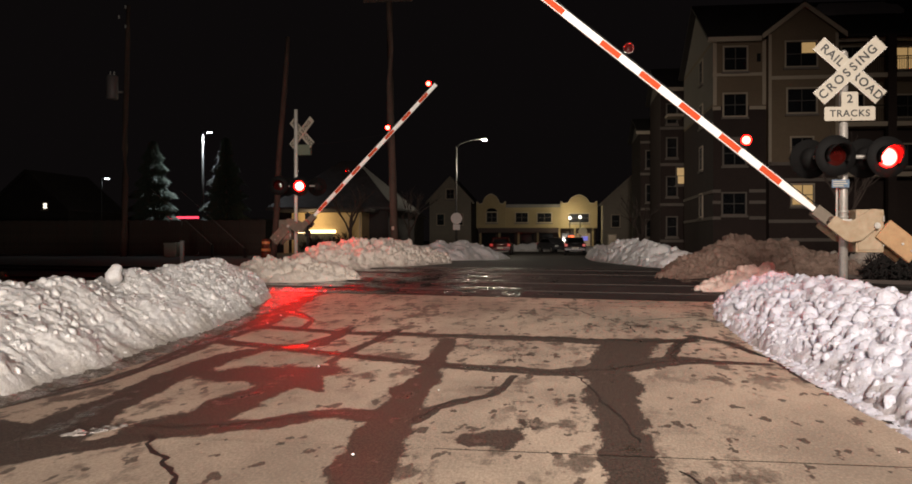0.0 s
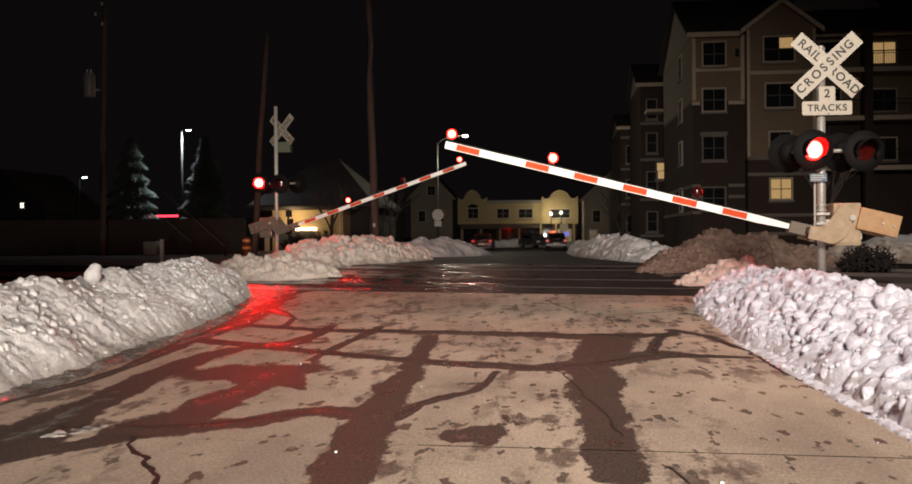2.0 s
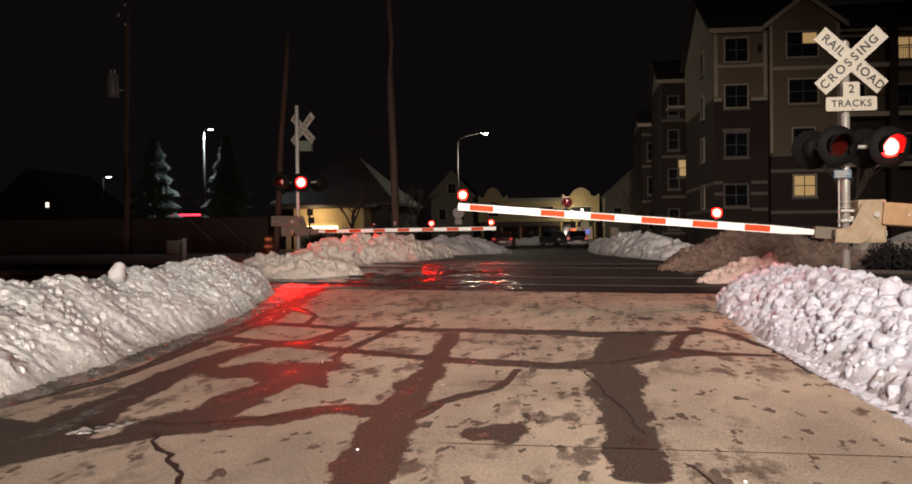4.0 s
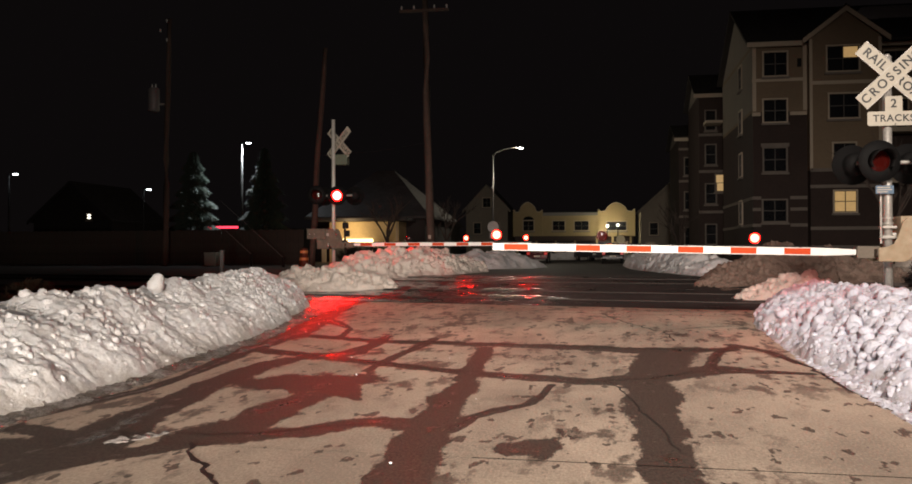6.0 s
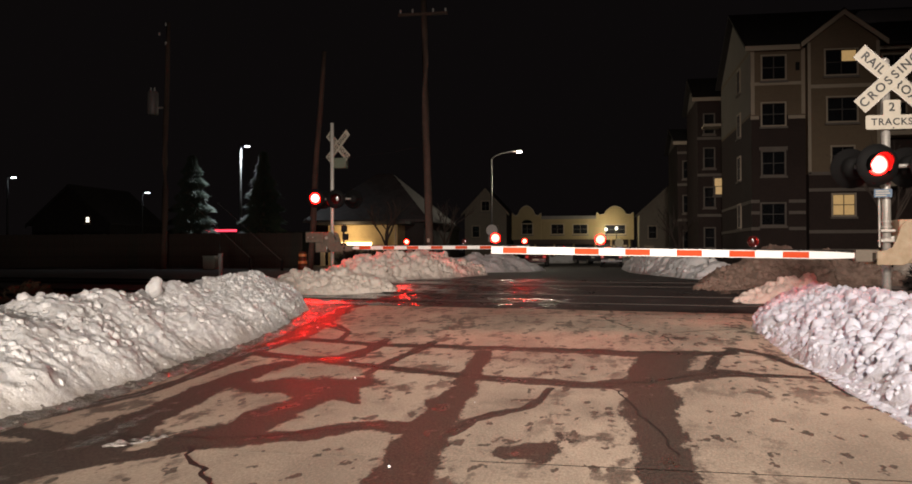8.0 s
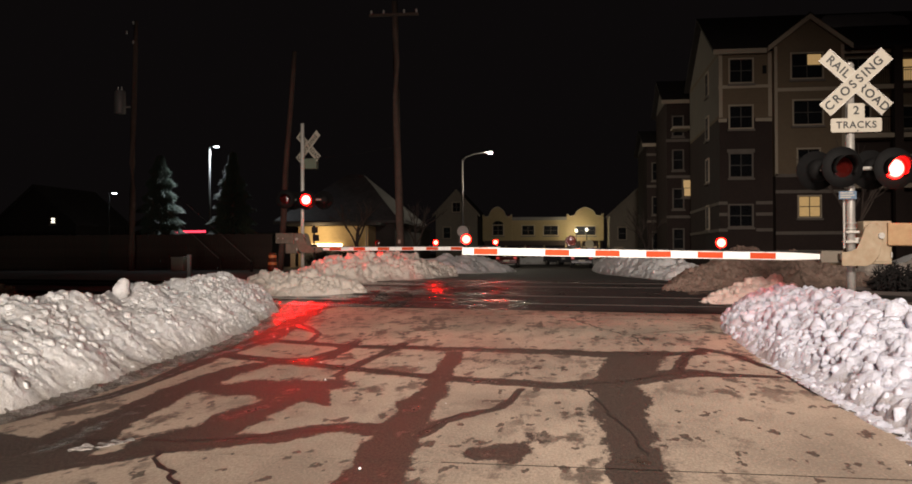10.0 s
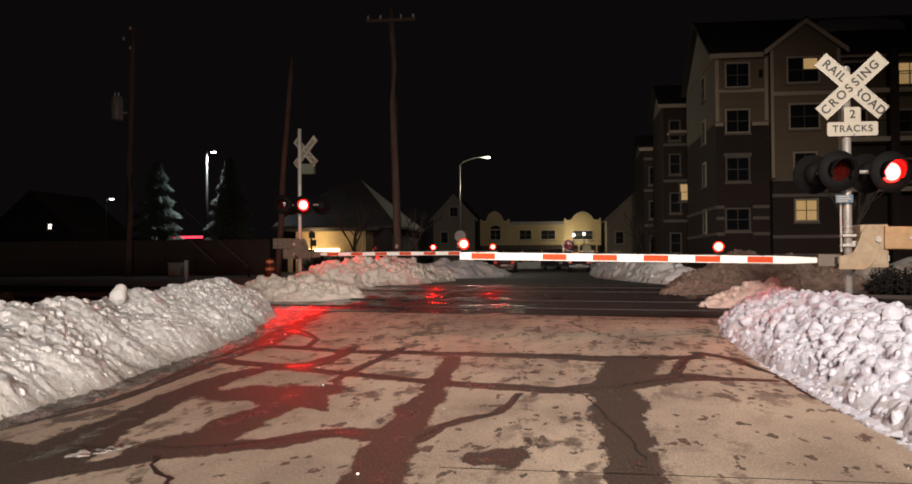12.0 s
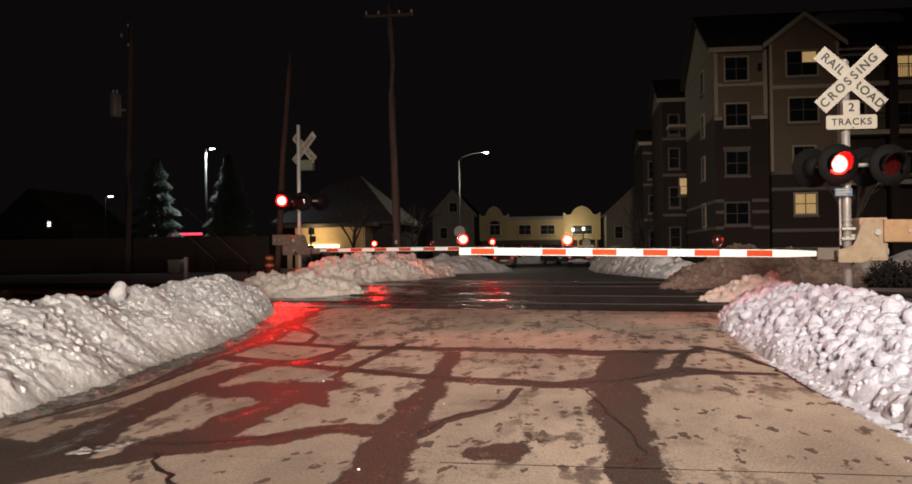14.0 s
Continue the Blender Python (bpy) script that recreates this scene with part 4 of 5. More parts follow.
def street_lamp(x, y, height, reach, up, metal, label, glow, size=0.3):
    z = land(x, y) - 0.1
    t = thing("street_lamp", (x, y, z), label, "street lamp", "street lamps")
    h = height - z
    part("pole", tube(bmesh.new(), (0, 0, 0), (0, 0, h), 0.10, 0.065, 12), metal, t, "grey metal pole", True)
    part("base", tube(bmesh.new(), (0, 0, 0), (0, 0, 0.35), 0.17, 0.13, 12), metal, t)
    if reach:
        part("arm", bent_tube(bmesh.new(), [(0, 0, h - 0.1), (reach * 0.12, 0.03, h + up * 0.35), (reach * 0.4, 0.1, h + up * 0.75), (reach * 0.75, 0.2, h + up * 0.97), (reach, 0.25, h + up)], 0.05, 0.035), metal, t, smooth=True)
    hd = part("head", box(bmesh.new(), reach - size, reach + size * 1.4, 0.25 * bool(reach) - size * 0.6, 0.25 * bool(reach) + size * 0.6, h + up - 0.02, h + up + 0.12, 0.03), metal, t, "flat lamp head")
    part("lamp", box(bmesh.new(), reach - size * 0.8, reach + size * 1.2, 0.25 * bool(reach) - size * 0.5, 0.25 * bool(reach) + size * 0.5, h + up - 0.10, h + up - 0.024, 0.03), glow, hd, "glowing lamp glass")
    return t


sl = street_lamp(-8.5, 69.5, 8.75, 2.2, 0.6, MASTARM, "tall grey street lamp with a curved arm, lit", BULB, 0.15)
for nm, lab, rows in (("round_sign", "round sign seen from its blank grey back", None), ("plate_sign", "blank back of a small plate", 1)):
    bm = bmesh.new()
    if rows is None:
        lathe(bm, [(0.0005, -0.13), (0.46, -0.13), (0.46, -0.12), (0.0005, -0.12)], n=28, centre=(0.02, 0, 3.3))
    else:
        box(bm, -0.26, 0.30, -0.13, -0.12, 2.38, 2.82, 0.01)
    part(nm, bm, mat("sign_back", (0.80, 0.72, 0.68), 0.6, 0.0, grain=12), sl, lab)
street_lamp(-25.4, 59.5, 9.0, 0.35, 0.0, DARK_METAL, "thin parking-lot lamp post with a bright flat head", BULB_COOL, 0.17)
street_lamp(-41.9, 75.5, 6.95, 0.35, 0.0, DARK_METAL, "short parking-lot lamp post with a bright head", BULB_COOL, 0.2)
street_lamp(-49.1, 66.5, 7.75, 0.35, 0.0, DARK_METAL, "parking-lot lamp post with a bright flat head", BULB_COOL, 0.2)


# ---------------------------------------------------------------- trees
NEEDLE = mat("spruce_needles", (0.06, 0.085, 0.062), 0.7, grain=12, large=1.0, dark=0.45)
BARK = mat("dark_bark", (0.075, 0.055, 0.045), 0.9, grain=14, dark=0.5)


def spruce(x, y, top, width, seed, label):
    rng = random.Random(seed)
    z = land(x, y) - 0.1
    t = thing("spruce_tree", (x, y, z), label, "tree", "spruces behind the fence")
    h = top - z
    part("trunk", tube(bmesh.new(), (0, 0, 0), (0, 0, h * 0.97), 0.17, 0.02, 8), BARK, t)
    verts, faces = [], []
    n = 9000
    for i in range(n):
        k = rng.random() ** 1.25
        hz = h * (0.10 + 0.90 * k)
        tier = 0.80 + 0.20 * math.sin(hz * 7.5)
        reach = width / 2 * (1 - k) ** 0.85 * tier * (0.85 + 0.3 * noise.noise((k * 4, seed, 0))) + 0.05
        a = rng.random() * math.tau
        reach *= 0.8 + 0.35 * noise.noise((math.cos(a) * 2, math.sin(a) * 2, hz * 1.3 + seed))
        r = reach * (0.35 + 0.65 * math.sqrt(rng.random()))
        c = Vector((math.cos(a) * r, math.sin(a) * r, hz - r * 0.28))
        out = Vector((math.cos(a), math.sin(a), -0.35 + rng.uniform(-0.35, 0.35))).normalized()
        side = out.cross(Vector((0, 0, 1))).normalized()
        ln, wd = rng.uniform(0.25, 0.55), rng.uniform(0.05, 0.11)
        s = len(verts)
        for q in (c - out * ln * 0.4, c + side * wd + Vector((0, 0, -0.03)), c + out * ln * 0.6, c - side * wd + Vector((0, 0, -0.03)), c + Vector((0, 0, 0.035))):
            verts.append(tuple(q))
        faces += [(s, s + 1, s + 4), (s + 1, s + 2, s + 4), (s + 2, s + 3, s + 4), (s + 3, s, s + 4)]
    me = bpy.data.meshes.new("crown")
    me.from_pydata(verts, [], faces)
    me.materials.append(NEEDLE)
    ob = new("crown", me)
    ob.parent = t
    ob["label"] = "dense dark green needles"


def bare_tree(x, y, height, seed, label, r=0.12, spread=0.55, lean=0.0):
    rng = random.Random(seed)
    z = land(x, y) - 0.1
    t = thing("bare_tree", (x, y, z), label, "tree", "bare trees")
    trunk, limbs = bmesh.new(), bmesh.new()
    tube(trunk, (0, 0, 0), (lean * 0.3, 0, height * 0.32), r, r * 0.75, 8)

    def grow(p, way, ln, rad, depth):
        mid = p + way * ln * 0.5 + Vector([rng.uniform(-1, 1) * ln * 0.05 for _ in range(3)])
        q = p + way * ln
        bent_tube(limbs, [p, mid, q], rad, rad * 0.6, 4 if depth > 1 else 6)
        if depth >= 4:
            return
        for _ in range(3 if depth < 3 else 2):
            w = (way + Vector((rng.uniform(-1, 1), rng.uniform(-1, 1), rng.uniform(-0.3, 0.8))) * spread).normalized()
            grow(p.lerp(q, rng.uniform(0.55, 1.0)), w, ln * rng.uniform(0.55, 0.8), max(rad * 0.55, 0.008), depth + 1)

    for k in range(4):
        a = k * math.tau / 4 + rng.random()
        grow(Vector((lean * 0.3, 0, height * rng.uniform(0.22, 0.32))), Vector((math.cos(a) * 0.5, math.sin(a) * 0.5, 1)).normalized(), height * 0.28, r * 0.55, 1)
    part("trunk", trunk, BARK, t)
    part("crown", limbs, BARK, t, "bare twiggy winter crown")


spruce(-28.2, 57.6, 8.1, 7.6, 3, "dark spruce lit from one side, behind the fence")
spruce(-22.9, 57.5, 8.25, 6.4, 8, "tall dark spruce behind the fence")
bare_tree(10.2, 33.5, 5.8, 5, "bare winter tree in front of the apartments", 0.11, 0.5)
bare_tree(-12.6, 51.0, 5.2, 6, "bare winter tree by the lit house", 0.13, 0.75)
bare_tree(-11.0, 62.0, 5.6, 12, "bare winter tree by the street", 0.13, 0.75)
bare_tree(5.6, 66.0, 6.0, 15, "bare winter tree beside the far street", 0.13, 0.7)


# ---------------------------------------------------------------- fence and trackside
FENCE = mat("fence_board", (0.055, 0.044, 0.034), 0.85, grain=10, large=2, dark=0.5)
fence = thing("fence", (-45, 47, 0.35), "tall dark wooden board fence", "fence")
for z in (0.4, 1.6):
    part("fence_rail", box(bmesh.new(), 0, 28.5, 0.02, 0.07, z, z + 0.10), FENCE, fence)
slat_bm = box(bmesh.new(), 0, 0.148, -0.012, 0.012, -0.1, 2.05, 0.006)
slat_me = mesh_of("fence_board", slat_bm, FENCE)
for k in range(188):
    ob = new("fence_board", slat_me)
    ob.parent = fence
    ob.location = (0.152 * k, 0.012 * math.sin(k * 2.3), 0.02 * math.sin(k * 1.7))

ORANGE, BAND = mat("grimy_orange_plastic", (0.16, 0.035, 0.008), 0.6, dark=0.4), mat("orange_sheeting", (0.80, 0.34, 0.12), 0.5)
drum = thing("traffic_drum", (-13.2, 37.8, land(-13.2, 37.8)), "orange traffic drum with pale reflective bands", "traffic drum")
part("barrel", lathe(bmesh.new(), [(0.0005, 0.9), (0.15, 0.9), (0.165, 0.87), (0.175, 0.63), (0.19, 0.61), (0.2, 0.32), (0.215, 0.30), (0.225, 0.02), (0.0005, 0.0)], "z", 24), ORANGE, drum, smooth=True)
for z0, r in ((0.36, 0.206), (0.68, 0.181)):
    part("band", lathe(bmesh.new(), [(r, z0), (r, z0 + 0.12)], "z", 24), BAND, drum, "pale reflective band")
part("foot", lathe(bmesh.new(), [(0.0005, 0.06), (0.28, 0.06), (0.30, 0.0)], "z", 20), BLACK, drum)

ped = thing("utility_pedestal", (-19.55, 42.0, land(-19.55, 42.0)), "low green metal utility pedestal by the fence", "utility box")
part("cabinet", box(bmesh.new(), -0.32, 0.32, -0.25, 0.25, 0, 0.62, 0.04), mat("green_enamel", (0.28, 0.40, 0.34), 0.5), ped)
part("lid", box(bmesh.new(), -0.34, 0.34, -0.27, 0.27, 0.62, 0.70, 0.03), mat("green_enamel", (0.28, 0.40, 0.34), 0.5), ped)
mk = thing("marker_post", (-11.77, 26.0, land(-11.77, 26.0)), "pale square marker post beside the tracks", "post")
part("post", box(bmesh.new(), -0.05, 0.05, -0.05, 0.05, 0, 0.92, 0.01), TIN, mk)
part("cap", box(bmesh.new(), -0.06, 0.06, -0.06, 0.06, 0.92, 0.96, 0.01), TIN, mk)
for a, c in (((-16.47, 40.0, 2.17), (-15.0, 40.0, 0.9)), ((-18.0, 40.0, 2.28), (-16.6, 40.0, 1.05))):
    g = thing("guy_wire", c, "thin guy wire with a pale guard", "guy wire", "guy wires")
    d = Vector(a) - Vector(c)
    part("guard", tube(bmesh.new(), (0, 0, 0), d, 0.02, n=6), mat("dull_guard", (0.10, 0.095, 0.085), 0.7), g)
    part("wire", tube(bmesh.new(), d, d * 2.2, 0.004, n=5), STEEL, g)
    part("anchor", box(bmesh.new(), -0.05, 0.05, -0.05, 0.05, -0.8, 0.02), BLACK, g)

post = thing("sign_post", (1.9, 88.0, 0.0), "pale round sign on a thin post", "road sign")
part("post", tube(bmesh.new(), (0, 0, 0), (0, 0, 2.6), 0.04, n=8), STEEL, post)
part("plate", lathe(bmesh.new(), [(0.0005, -0.06), (0.42, -0.06), (0.42, -0.05), (0.0005, -0.05)], n=24, centre=(0, 0, 2.15)), mat("pale_sign", (0.75, 0.68, 0.45), 0.5), post)

# flat snow lying on the verge by the apartments
snowbank("snow_cover", [(11.8, 37, 0.8, 1.0, 0.4), (14, 37, 2.0, 2.2, 1.0), (22, 37, 2.5, 3.0, 1.05), (32, 36, 2.5, 3.0, 0.9)], SNOW, "pale snow lying on the lawn", 0.05, 0.8, 0.2, 21, 0.5, -0.2, 0.1)
snowbank("snow_cover", [(8, 31, 1.5, 2.0, 0.2), (11, 29.5, 1.5, 2.0, 0.5), (15, 28.5, 1.5, 1.8, 0.45), (17.5, 28, 0.6, 0.8, 0.1)], SNOW_DIRTY, "broken dirty snow and brush by the lawn", 0.22, 0.4, 0.08, 22, 0.8, 0.12, 0.3, 120, (0.05, 0.16))


def shrub(x, y, w, h, seed, label, twigs=mat("dark_twigs", (0.011, 0.009, 0.008), 0.9, grain=14)):
    rng = random.Random(seed)
    t = thing("shrub", (x, y, land(x, y) - 0.05), label, "shrub")
    bm = bmesh.new()
    for _ in range(150):
        a, r = rng.random() * math.tau, w / 2 * math.sqrt(rng.random())
        p = Vector((math.cos(a) * r * 0.3, math.sin(a) * r * 0.3, 0))
        q = Vector((math.cos(a) * r, math.sin(a) * r, h * (1 - (2 * r / w) ** 2 * 0.5) * rng.uniform(0.7, 1.0)))
        bent_tube(bm, [p, p.lerp(q, 0.5) + Vector((0, 0, 0.1)), q], 0.012, 0.005, 4)
        for _k in range(5):
            c = p.lerp(q, rng.uniform(0.5, 1.0))
            e = c + Vector([rng.uniform(-0.16, 0.16) for _ in range(3)])
            tube(bm, c, e, 0.02, 0.008, 4)
    part("crown", bm, twigs, t, "dense crown of twigs")


shrub(7.5, 21.4, 1.3, 1.0, 4, "dark dense shrub behind the gate mechanism")
for k, (x, y, w, h) in enumerate(((-15.2, 52.6, 2.2, 1.3), (-13.4, 52.2, 2.4, 1.5), (-11.7, 52.0, 1.8, 1.2))):
    shrub(x, y, w, h, 20 + k, "dark clipped shrub before the lit house")
DRY = mat("dry_stalks", (0.17, 0.12, 0.075), 0.9, grain=14)
for k, (x, y, w, h) in enumerate(((-10.6, 15.8, 1.5, 0.75), (-12.6, 17.0, 1.2, 0.6), (-15.5, 22.0, 1.4, 0.6))):
    shrub(x, y, w, h, 30 + k, "tuft of dry brown weeds beside the tracks", DRY)
wire = thing("overhead_wire", (-12.7, 38.7, 5.6), "thin sagging service wire between two poles", "wire")
part("wire", bent_tube(bmesh.new(), [(4.4 * k / 8, 2.6 * k / 8, 0.8 * k / 8 - 0.12 * math.sin(math.pi * k / 8)) for k in range(9)], 0.007, 0.007, 5), BLACK, wire)


# ---------------------------------------------------------------- cars
GLASS = mat("dark_car_glass", (0.012, 0.012, 0.014), 0.06, bump=0)
TAIL = mat("tail_lamp", (0.35, 0.015, 0.01), 0.25, glow=0.25, glow_colour=(1, 0.05, 0.04), bump=0)
TYRE = mat("tyre_rubber", (0.02, 0.02, 0.02), 0.8)
HEAD = mat("head_lamp", (0.9, 0.9, 0.85), 0.2, bump=0)


def car(x, y, turn, paint, label, high=1.62):
    t = thing("car", (x, y, rise(x, y) + 0.01), label, "car", "parked cars", turn=turn)
    body = bmesh.new()
    side = [(-2.25, 0.35), (-2.30, 0.62), (-2.22, 0.95), (-1.2, 1.02), (1.0, 1.0), (2.0, 0.86), (2.25, 0.62), (2.22, 0.32)]
    prism(body, side, -0.90, 0.90, 0.07)
    for v in body.verts:
        v.co = Vector((v.co.y, v.co.x, v.co.z))
    bmesh.ops.recalc_face_normals(body, faces=body.faces)
    b = part("body", body, paint, t, "", True)
    cab = bmesh.new()
    prism(cab, [(-2.05, 0.96), (-1.75, high - 0.06), (-1.5, high), (0.1, high), (0.35, high - 0.05), (1.15, 0.98)], -0.76, 0.76, 0.08)
    for v in cab.verts:
        k = 1.0 - 0.14 * max(0, (v.co.z - 0.96)) / (high - 0.96)
        v.co = Vector((v.co.y * k, v.co.x, v.co.z))
    bmesh.ops.recalc_face_normals(cab, faces=cab.faces)
    c = part("cabin", cab, paint, t, "", True)
    bm = bmesh.new()
    v = [bm.verts.new(p) for p in ((-0.66, -2.065, 1.04), (0.66, -2.065, 1.04), (0.58, -1.82, high - 0.12), (-0.58, -1.82, high - 0.12))]
    bm.faces.new(v)
    bmesh.ops.solidify(bm, geom=bm.faces[:], thickness=0.02)
    part("rear_window", bm, GLASS, c)
    for e in (-1, 1):
        bm = bmesh.new()
        v = [bm.verts.new(p) for p in ((e * 0.77, -1.75, 1.04), (e * 0.77, 0.8, 1.04), (e * 0.69, 0.15, high - 0.1), (e * 0.69, -1.5, high - 0.1))]
        bm.faces.new(v)
        bmesh.ops.solidify(bm, geom=bm.faces[:], thickness=0.02)
        part("side_window", bm, GLASS, c)
        part("tail_light", box(bmesh.new(), e * 0.74 - 0.13, e * 0.74 + 0.13, -2.33, -2.2, 0.74, 0.96, 0.02), TAIL, b, "red tail light")
        part("head_light", box(bmesh.new(), e * 0.66 - 0.16, e * 0.66 + 0.16, 2.14, 2.26, 0.62, 0.76, 0.02), HEAD, b)
        for wy in (-1.4, 1.4):
            w = part("wheel", tube(bmesh.new(), (e * 0.70, wy, 0.33), (e * 0.915, wy, 0.33), 0.33, n=24), TYRE, t, "black tyre")
            part("rim", tube(bmesh.new(), (e * 0.91, wy, 0.33), (e * 0.925, wy, 0.33), 0.20, n=16), STEEL, w)
    part("bumper", box(bmesh.new(), -0.88, 0.88, -2.36, -2.2, 0.38, 0.62, 0.04), paint, b)
    part("plate", box(bmesh.new(), -0.26, 0.26, -2.375, -2.362, 0.55, 0.68), WHITE, b, "pale blank number plate")
    return t


car(0.95, 75.8, 0, mat("dark_car_paint", (0.025, 0.022, 0.025), 0.25, 0.3, bump=0), "dark car parked with its tail to the crossing", 1.5)
car(-5.35, 76.5, 0, mat("dark_red_car_paint", (0.05, 0.006, 0.006), 0.25, 0.2, bump=0), "dark red car parked at the kerb", 1.5)
car(-1.0, 90.0, 205, mat("grey_car_paint", (0.10, 0.10, 0.11), 0.3, 0.4, bump=0), "grey car standing across the far junction", 1.45)


# ---------------------------------------------------------------- buildings
SIDING = mat("tan_siding", (0.20, 0.147, 0.092), 0.75, grain=8, large=0.5, dark=0.8)
# siding of the left-hand faces, with light from the left painted into its colour
SIDING_SIDE_LIT = mat("side_lit_siding", (0.22, 0.195, 0.165), 0.75, grain=8, large=0.5, dark=0.8)
BRICK = mat("dark_brick", (0.042, 0.026, 0.021), 0.85, grain=6, large=0.8, dark=0.6)
BANDING = mat("cast_stone_band", (0.19, 0.165, 0.14), 0.8, grain=10)
TRIM = mat("cream_trim", (0.44, 0.37, 0.275), 0.6, grain=10, dark=0.85)
SHINGLE = mat("dark_shingles", (0.035, 0.03, 0.028), 0.9, grain=5, large=1, dark=0.5)
# thin snow with the roof's shade in its colour, against the far street light
ROOF_SNOW_SHADED = mat("shaded_roof_snow", (0.062, 0.055, 0.053), 0.8, grain=3, large=0.6, dark=0.35)
MULLION = mat("dark_window_sash", (0.07, 0.06, 0.05), 0.5, grain=10)
PANE = mat("dark_window_glass", (0.015, 0.016, 0.018), 0.05, bump=0)
PANE_LIT = mat("lit_window", (0.5, 0.36, 0.16), 0.3, glow=0.34, glow_colour=(1.0, 0.62, 0.25), grain=3, large=1.5, bump=0)
PANE_DIM = mat("half_lit_window", (0.3, 0.2, 0.1), 0.3, glow=0.045, glow_colour=(1.0, 0.70, 0.35), bump=0)
STUCCO = mat("yellow_stucco", (0.36, 0.285, 0.155), 0.85, grain=5, large=0.6, dark=0.8)
SOFFIT_LIGHT = mat("soffit_light", (1, 0.8, 0.5), 0.4, glow=6.0, glow_colour=(1.0, 0.74, 0.40), bump=0)
RED_NEON = mat("red_light_band", (0.6, 0.02, 0.05), 0.4, glow=2.6, glow_colour=(1.0, 0.05, 0.09), bump=0)


def window(parent, x0, x1, z0, z1, y, pane=None, lights=2, trim=True, face="y"):
    """A framed window on a wall that faces -y (or -x): frame, panes, mullions, sill."""
    def b(bm, a0, a1, d0, d1, c0, c1):
        return box(bm, a0, a1, y + d0, y + d1, c0, c1) if face == "y" else box(bm, y + d0, y + d1, a0, a1, c0, c1)

    w = 0.09
    bm = bmesh.new()
    b(bm, x0 - w, x0, -0.07, 0.02, z0 - w, z1 + w), b(bm, x1, x1 + w, -0.07, 0.02, z0 - w, z1 + w)
    b(bm, x0, x1, -0.07, 0.02, z1, z1 + w), b(bm, x0, x1, -0.07, 0.02, z0 - w, z0)
    win = part("window", bm, TRIM if trim else BANDING, parent)
    step = (x1 - x0) / lights
    for k in range(lights):
        for lo, hi in ((z0, (z0 + z1) / 2), ((z0 + z1) / 2, z1)):
            part("pane", b(bmesh.new(), x0 + k * step + 0.03, x0 + (k + 1) * step - 0.03, -0.03, -0.02, lo + 0.025, hi - 0.025), pane or PANE, win)
    bm = bmesh.new()
    for k in range(lights + 1):
        c = x0 + k * step
        b(bm, max(x0, c - 0.02), min(x1, c + 0.02), -0.055, -0.005, z0, z1)
    b(bm, x0, x1, -0.054, -0.006, (z0 + z1) / 2 - 0.022, (z0 + z1) / 2 + 0.022)
    part("mullion", bm, MULLION, win)
    part("sill", b(bmesh.new(), x0 - 0.16, x1 + 0.16, -0.16, 0.0, z0 - 0.22, z0 - w), BANDING, win)
    return win


def gable_roof(bm, x0, x1, y0, y1, eave, ridge, along="x", over=0.4, thick=0.18):
    """Two pitched slabs and nothing else."""
    if along == "x":
        ym = (y0 + y1) / 2
        k = (ridge - eave) / (ym - y0)
        prof = [(y0 - over, eave - k * over), (ym, ridge), (y1 + over, eave - k * over)]
        pts = [[(x, p, z) for p, z in prof] for x in (x0 - over, x1 + over)]
    else:
        xm = (x0 + x1) / 2
        k = (ridge - eave) / (xm - x0)
        prof = [(x0 - over, eave - k * over), (xm, ridge), (x1 + over, eave - k * over)]
        pts = [[(p, y, z) for p, z in prof] for y in (y0 - over, y1 + over)]
    low = [[bm.verts.new(p) for p in row] for row in pts]
    top = [[bm.verts.new((p[0], p[1], p[2] + thick)) for p in row] for row in pts]
    for i in range(2):
        bm.faces.new((top[0][i], top[0][i + 1], top[1][i + 1], top[1][i]))
        bm.faces.new((low[0][i], low[1][i], low[1][i + 1], low[0][i + 1]))
        for row in (0, 1):
            bm.faces.new((low[row][i], low[row][i + 1], top[row][i + 1], top[row][i]))
    for i in (0, 2):
        bm.faces.new((low[0][i], top[0][i], top[1][i], low[1][i]))
    bmesh.ops.remove_doubles(bm, verts=bm.verts, dist=1e-5)
    bmesh.ops.recalc_face_normals(bm, faces=bm.faces)
    return bm


def gable_wall(bm, x0, x1, y0, y1, eave, ridge, along):
    """The triangle of wall under a gable, as a thick prism."""
    if along == "y":
        return prism(bm, [(x0, eave), (x1, eave), ((x0 + x1) / 2, ridge)], y0, y1)
    prism(bm, [(y0, eave), (y1, eave), ((y0 + y1) / 2, ridge)], x0, x1)
    for v in bm.verts:
        v.co = Vector((v.co.y, v.co.x, v.co.z))
    bmesh.ops.recalc_face_normals(bm, faces=bm.faces)
    return bm


